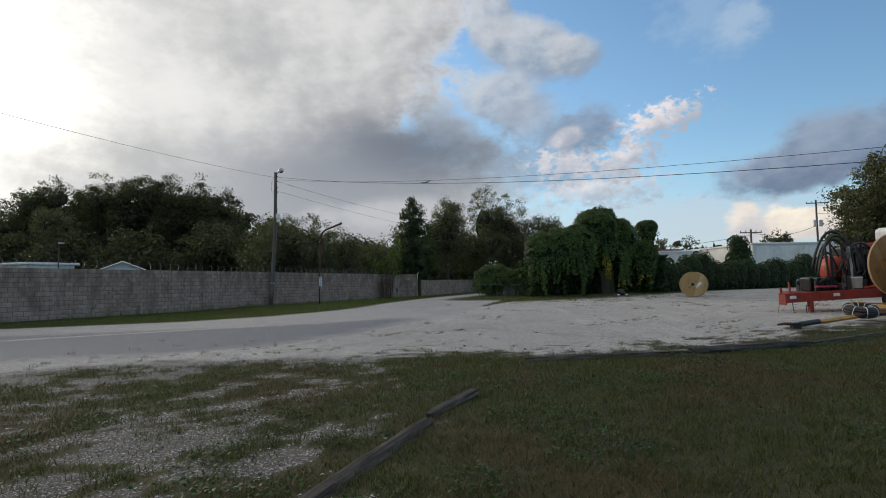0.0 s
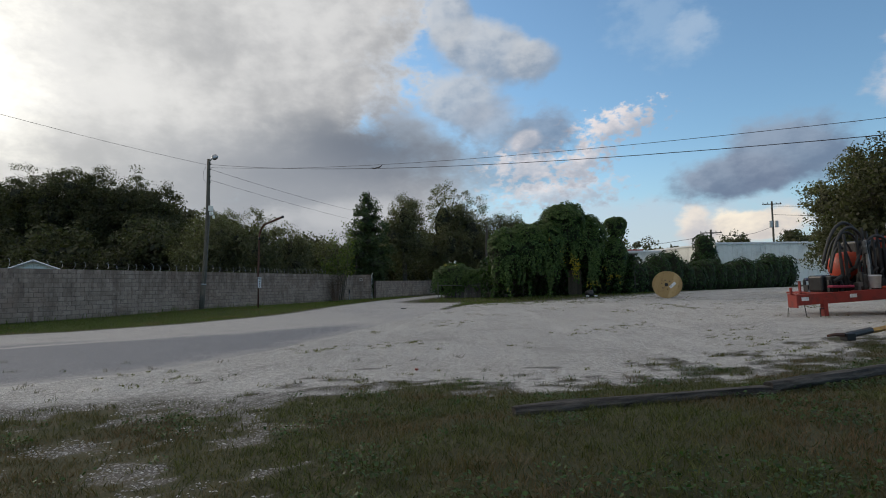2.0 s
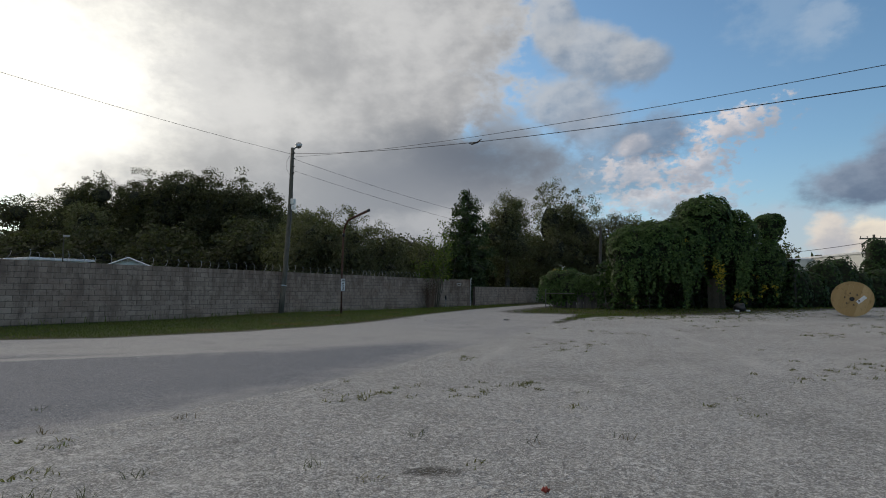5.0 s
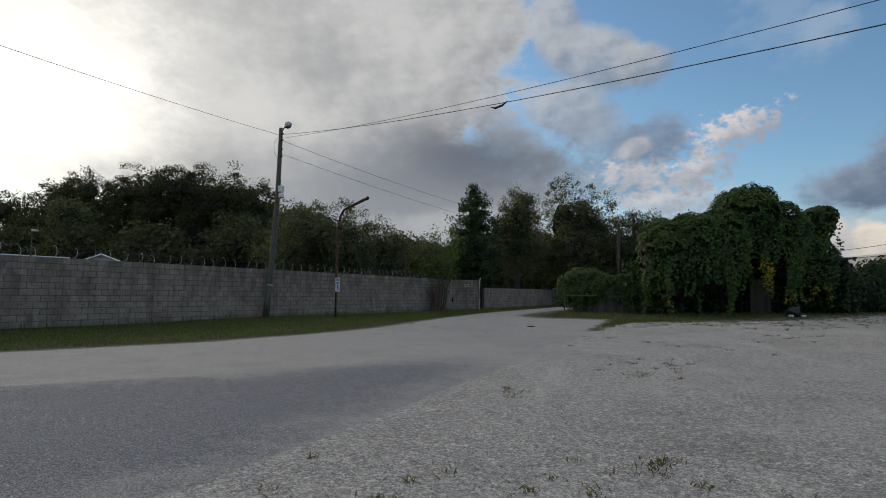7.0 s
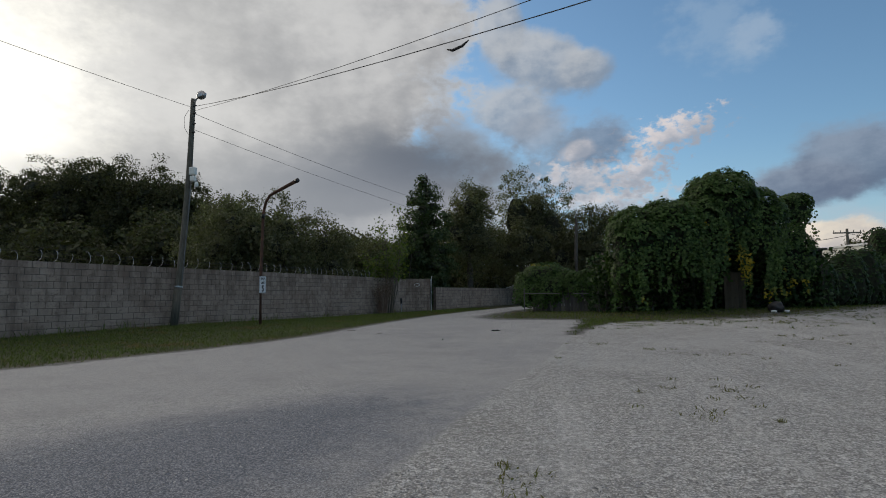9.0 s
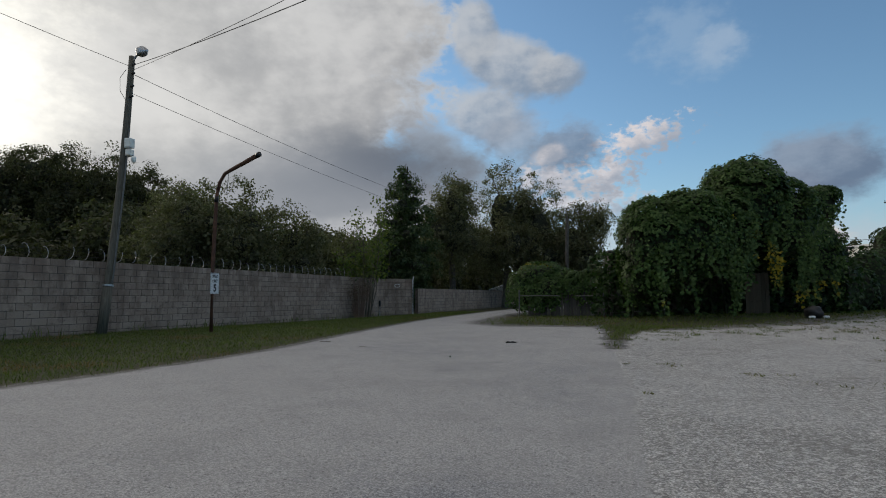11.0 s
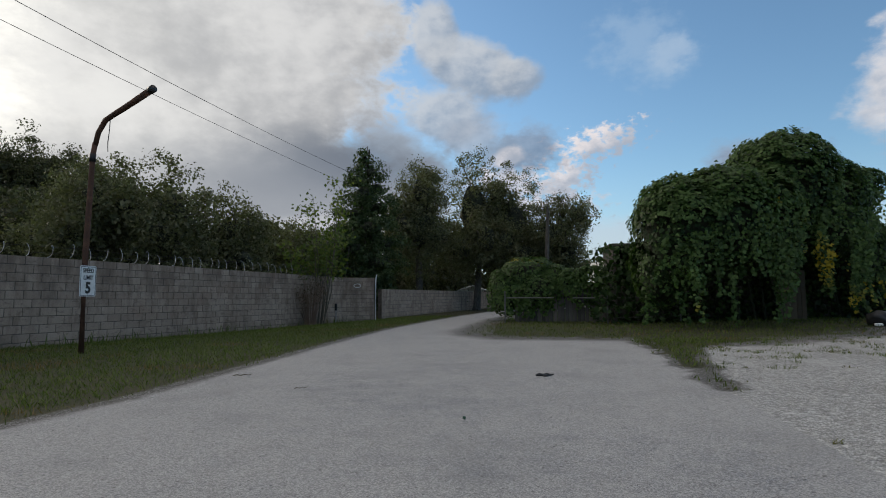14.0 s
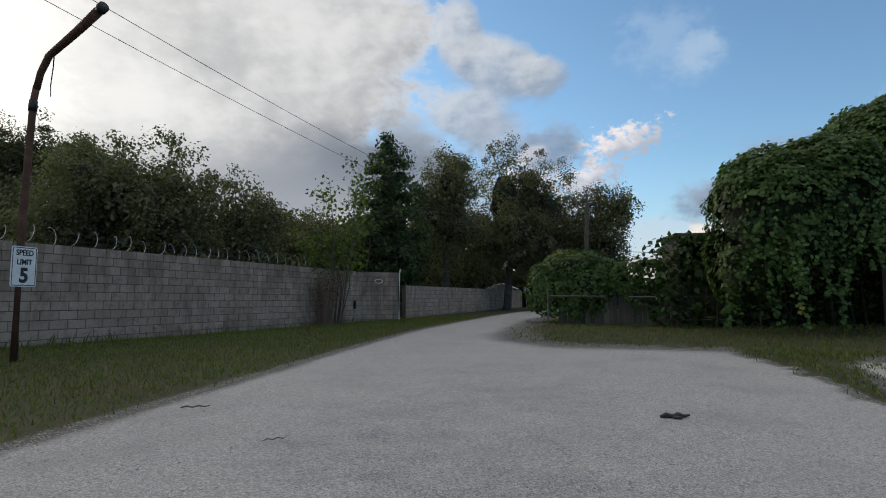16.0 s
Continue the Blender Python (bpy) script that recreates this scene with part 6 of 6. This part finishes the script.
def litter(x, y, ln, wd, turn, label, name, mat):
    bm = bmesh.new()
    pts = [(-ln / 2 + ln * k / 5, 0.25 * wd * math.sin(k * 2.4), 0.012 + 0.012 * (k % 2)) for k in range(6)]
    tube(bm, pts, [wd * 0.3, wd * 0.5, wd * 0.42, wd * 0.5, wd * 0.36, wd * 0.15], 7)
    ob = part(name, bm, mat)
    ob.matrix_world = pose(x, y, zat(x, y), 0, 0, turn)
    return tagged(ob, label, name.replace("_", " "))


rag = litter(-4.05, 30.6, 0.26, 0.045, 10, "crumpled black rag lying on the dusty asphalt", "black_rag", BLACK)
part("rag_fold", boxed((-0.04, -0.07, 0.0), (0.03, 0.06, 0.022), 0.008), BLACK, rag)
litter(-8.35, 30.6, 0.26, 0.016, 20, "short dark stick lying by the road edge", "stick", TWIG)
litter(-7.2, 29.6, 0.18, 0.009, 35, "thin brown twig lying on the road", "twig", TWIG)
litter(-5.15, 28.0, 0.05, 0.022, 70, "small green scrap lying on the road", "scrap", paint("green_scrap", (0.02, 0.10, 0.06), 0.6))

litter(-0.93, 10.97, 0.05, 0.035, 20, "small crumpled red scrap lying on the gravel", "red_scrap", RED)

# signs and gate beyond the bend
for x, y, z, wd, ht in ((-1.9, 68.5, 1.35, 0.55, 0.85), (-3.1, 68.0, 1.45, 0.40, 0.40)):
    sg = thing("notice", (x, y, 0), "plain pale notice board on a thin post beyond the bend", "sign")
    part("post", tubed([(0, 0, -0.1), (0, 0, z + ht / 2)], 0.03, 6), STEEL, sg)
    part("board", boxed((-wd / 2, -0.05, z - ht / 2), (wd / 2, -0.03, z + ht / 2), 0.004), OFFWHITE, sg)
far_house = gable_house((-5.1, 75.5, 0), 2.2, 3, 1.62, 1.98, 8, "white house seen past the bend of the lane")

# ---- grass, weeds and stones ----


def scatter(n, x0, x1, y0, y1, dens):
    x, y = rng.uniform(x0, x1, n), rng.uniform(y0, y1, n)
    keep = rng.random(n) < dens(x, y)
    return x[keep], y[keep]


def lumpy(x, y, s, seed=0.0):
    return np.array([noise.noise(Vector((a * s, b * s, seed))) for a, b in zip(x, y)])


def blades(name, x, y, lo, hi, wd, lean, parent, mat):
    n_ = len(x)
    z = level(x, y)
    h = rng.uniform(lo, hi, n_)
    a = rng.uniform(0, 2 * math.pi, n_)
    l = h * rng.uniform(0.1, lean, n_)
    base = np.stack([x, y, z - 0.004], 1)
    side = np.stack([np.cos(a), np.sin(a), np.zeros(n_)], 1) * (wd * rng.uniform(0.6, 1.4, n_))[:, None]
    b2 = rng.uniform(0, 2 * math.pi, n_)
    bend = np.stack([np.cos(b2) * l, np.sin(b2) * l, np.zeros(n_)], 1)
    mid = base + bend * 0.35 + np.stack([np.zeros(n_), np.zeros(n_), h * 0.6], 1)
    tip = base + bend + np.stack([np.zeros(n_), np.zeros(n_), h], 1)
    verts = np.stack([base - side, base + side, mid + side * 0.7, mid - side * 0.7, tip], 1).reshape(-1, 3)
    k = np.arange(n_) * 5
    tris = np.concatenate([np.stack([k, k + 1, k + 2], 1), np.stack([k, k + 2, k + 3], 1), np.stack([k + 3, k + 2, k + 4], 1)])
    return raw(name, verts, tris, mat, parent)


def grass_share(x, y):
    return cover(x, y)[0]


lawn = thing("lawn_grass", (0, 0, 0), "rough mixed lawn grass with brown patches", "grass", kind="stuff")
x, y = scatter(470000, -7, 9.5, 0.6, 13.2, lambda x, y: np.clip((grass_share(x, y) - 0.25) * 1.6, 0, 1) * np.clip(1.25 - y / 15, 0.25, 1))
keep = (swell(x, y, 3.4, 8) * 0.6 + swell(x, y, 9.0, 9) * 0.6 + (grass_share(x, y) - 0.5) * 2.0) > -0.1
x, y = x[keep], y[keep]
blades("blades", x, y, 0.010, 0.065, 0.0026, 1.9, lawn, LAWN_BLADE)
x, y = scatter(4200, -9, 9, 0.0, 12.5, lambda x, y: np.clip(grass_share(x, y) * 1.5 - 0.35, 0.04, 1))
cl = np.repeat(np.stack([x, y], 1), 18, axis=0) + rng.normal(0, 0.05, (len(x) * 18, 2))
blades("tufts", cl[:, 0], cl[:, 1], 0.02, 0.09, 0.0026, 1.5, lawn, LAWN_BLADE)
weeds = thing("lawn_weeds", (0, 0, 0), "patches of low broad-leaved weeds in the lawn", "weeds", kind="stuff")
x, y = scatter(9000, -4, 9, 0, 11.5, lambda x, y: (grass_share(x, y) > 0.45).astype(float))
keep = lumpy(x, y, 0.9, 9.0) + 0.6 * lumpy(x, y, 2.4, 4.0) > 0.14
x, y = x[keep], y[keep]
cl = np.repeat(np.stack([x, y], 1), 10, axis=0) + rng.normal(0, 0.06, (len(x) * 10, 2))
p = np.stack([cl[:, 0], cl[:, 1], level(cl[:, 0], cl[:, 1]) + rng.uniform(0.01, 0.07, len(cl))], 1)
v, f = leaf_quads(p, np.array([0, 0, 1.0]) + rng.normal(0, 0.35, p.shape), rng.uniform(0.016, 0.036, len(p)), 0.8)
raw("leaves", v, f, WEED, weeds)

verge = thing("verge_grass", (0, 0, 0), "green grass verge along the foot of the wall", "grass", kind="stuff")
x, y = scatter(230000, -20, -5.0, 16, 54, lambda x, y: np.clip(signed(VERGE_LEFT, x, y) * 1.6 + 0.3, 0, 1) * (x > WALL_A.x + (y - WALL_A.y) * 0.31 - 0.05))
blades("blades", x, y, 0.02, 0.085, 0.0055, 1.6, verge, BLADE)
x, y = scatter(9000, -22, -9, 16, 50, lambda x, y: (np.abs(x - WALL_A.x - (y - WALL_A.y) * 0.31 - 0.25) < 0.35).astype(float))
blades("wall_foot_weeds", x, y, 0.1, 0.34, 0.012, 0.7, verge, BLADE)
fringe = thing("fringe_tufts", (0, 0, 0), "yellow-green grass tufts standing in the sandy lime", "grass tufts", kind="stuff")
x, y = scatter(4200, -2.5, 14, 27, 42, lambda x, y: (cover(x, y)[1] < 0.3) * (signed(VERGE_RIGHT, x, y) < 0.3) * np.clip(0.42 + signed(VERGE_RIGHT, x, y) * 0.10 + 0.7 * clumps(x, y), 0, 1) * 0.75)
cl = np.repeat(np.stack([x, y], 1), 22, axis=0) + rng.normal(0, 1, (len(x) * 22, 2)) * np.repeat(rng.uniform(0.02, 0.10, len(x)), 22)[:, None]
blades("tuft_blades", cl[:, 0], cl[:, 1], 0.02, 0.085, 0.0045, 1.8, fringe, BLADE)
island = thing("island_grass", (0, 0, 0), "grass strip in front of the vines", "grass", kind="stuff")
x, y = scatter(14000, -3, 3, 27.5, 37, lambda x, y: np.clip(signed(WEDGE, x, y) * 2.2 + 0.35 + 0.8 * clumps(x, y), 0, 1))
blades("edge_blades", x, y, 0.02, 0.11, 0.008, 1.5, island, BLADE)
x, y = scatter(85000, -5.5, 26, 30.5, 62, lambda x, y: np.clip(signed(VERGE_RIGHT, x, y) * 0.6 + 0.35, 0, 1) * (signed(VERGE_RIGHT, x, y) < 13))
keep = lumpy(x, y, 1.2, 5.0) + signed(VERGE_RIGHT, x, y) * 0.5 > -0.15
blades("blades", x[keep], y[keep], 0.02, 0.10, 0.009, 1.5, island, BLADE)
tufts = thing("gravel_tufts", (0, 0, 0), "scattered dry tufts of grass in the gravel lot", "grass tufts", kind="stuff")
x, y = scatter(7500, -8, 16, 7.0, 38, lambda x, y: ((cover(x, y)[1] < 0.4) & (cover(x, y)[0] < 0.5)) * np.clip(lumpy(x, y, 0.45, 2.0) * 1.6 + lumpy(x, y, 1.7, 6.0) * 0.9 - 0.30 + 0.3 * (signed(VERGE_RIGHT, x, y) > -3.0) + 0.45 * np.clip(1.0 + signed(LAWN, x, y) / 3.0, 0, 1), 0, 1))
cl = np.repeat(np.stack([x, y], 1), 16, axis=0) + rng.normal(0, 1, (len(x) * 16, 2)) * np.repeat(rng.uniform(0.02, 0.08, len(x)), 16)[:, None]
blades("tuft_blades", cl[:, 0], cl[:, 1], 0.01, 0.05, 0.006, 2.2, tufts, DRYBLADE)

stones = thing("gravel_stones", (0, 0, 0), "loose pale crushed limestone chips", "gravel", kind="stuff")


def chips(x, y, size):
    """Five-cornered stone chips half sunk in the ground."""
    n = len(x)
    corner = np.array([(1, 0, 0), (-1, 0, 0), (0, 1, 0), (0, -1, 0), (0.3, 0.2, 0.6)], float)
    jit = corner[None] * rng.uniform(0.6, 1.25, (n, 5, 1))
    a = rng.uniform(0, 6.28, n)
    ca, sa = np.cos(a)[:, None], np.sin(a)[:, None]
    rx, ry = jit[:, :, 0] * ca - jit[:, :, 1] * sa, jit[:, :, 0] * sa + jit[:, :, 1] * ca
    s_ = size[:, None]
    verts = np.stack([x[:, None] + rx * s_, y[:, None] + ry * s_, level(x, y)[:, None] + s_ * 0.15 + jit[:, :, 2] * s_], -1).reshape(-1, 3)
    tri = np.array([(0, 2, 4), (2, 1, 4), (1, 3, 4), (3, 0, 4)])
    raw("chips", verts, (np.arange(n)[:, None, None] * 5 + tri[None]).reshape(-1, 3), STONE, stones)


x, y = scatter(260000, -9, 8, 0.5, 18, lambda x, y: np.clip(1.25 - y / 24, 0.1, 1) * np.where(cover(x, y)[1] > 0.6, 0.10, 1.0) * np.where(cover(x, y)[0] > 0.55, 0.0, 1.0) * np.where(signed(PATCHY, x, y) > 0, np.clip(0.55 - 1.1 * clumps(x, y), 0.08, 0.95), 1.0))
chips(x, y, rng.uniform(0.003, 0.009, len(x)) * (1 + 0.012 * y) * np.where(signed(PATCHY, x, y) > -0.6, 1.35, 1.0))
x, y = scatter(60000, -9, 6, 12, 36, lambda x, y: (cover(x, y)[0] < 0.4) * np.clip(0.10 + 0.9 * clumps(x, y) + 0.25 * (cover(x, y)[1] < 0.5), 0.02, 0.8))
chips(x, y, rng.uniform(0.004, 0.013, len(x)))
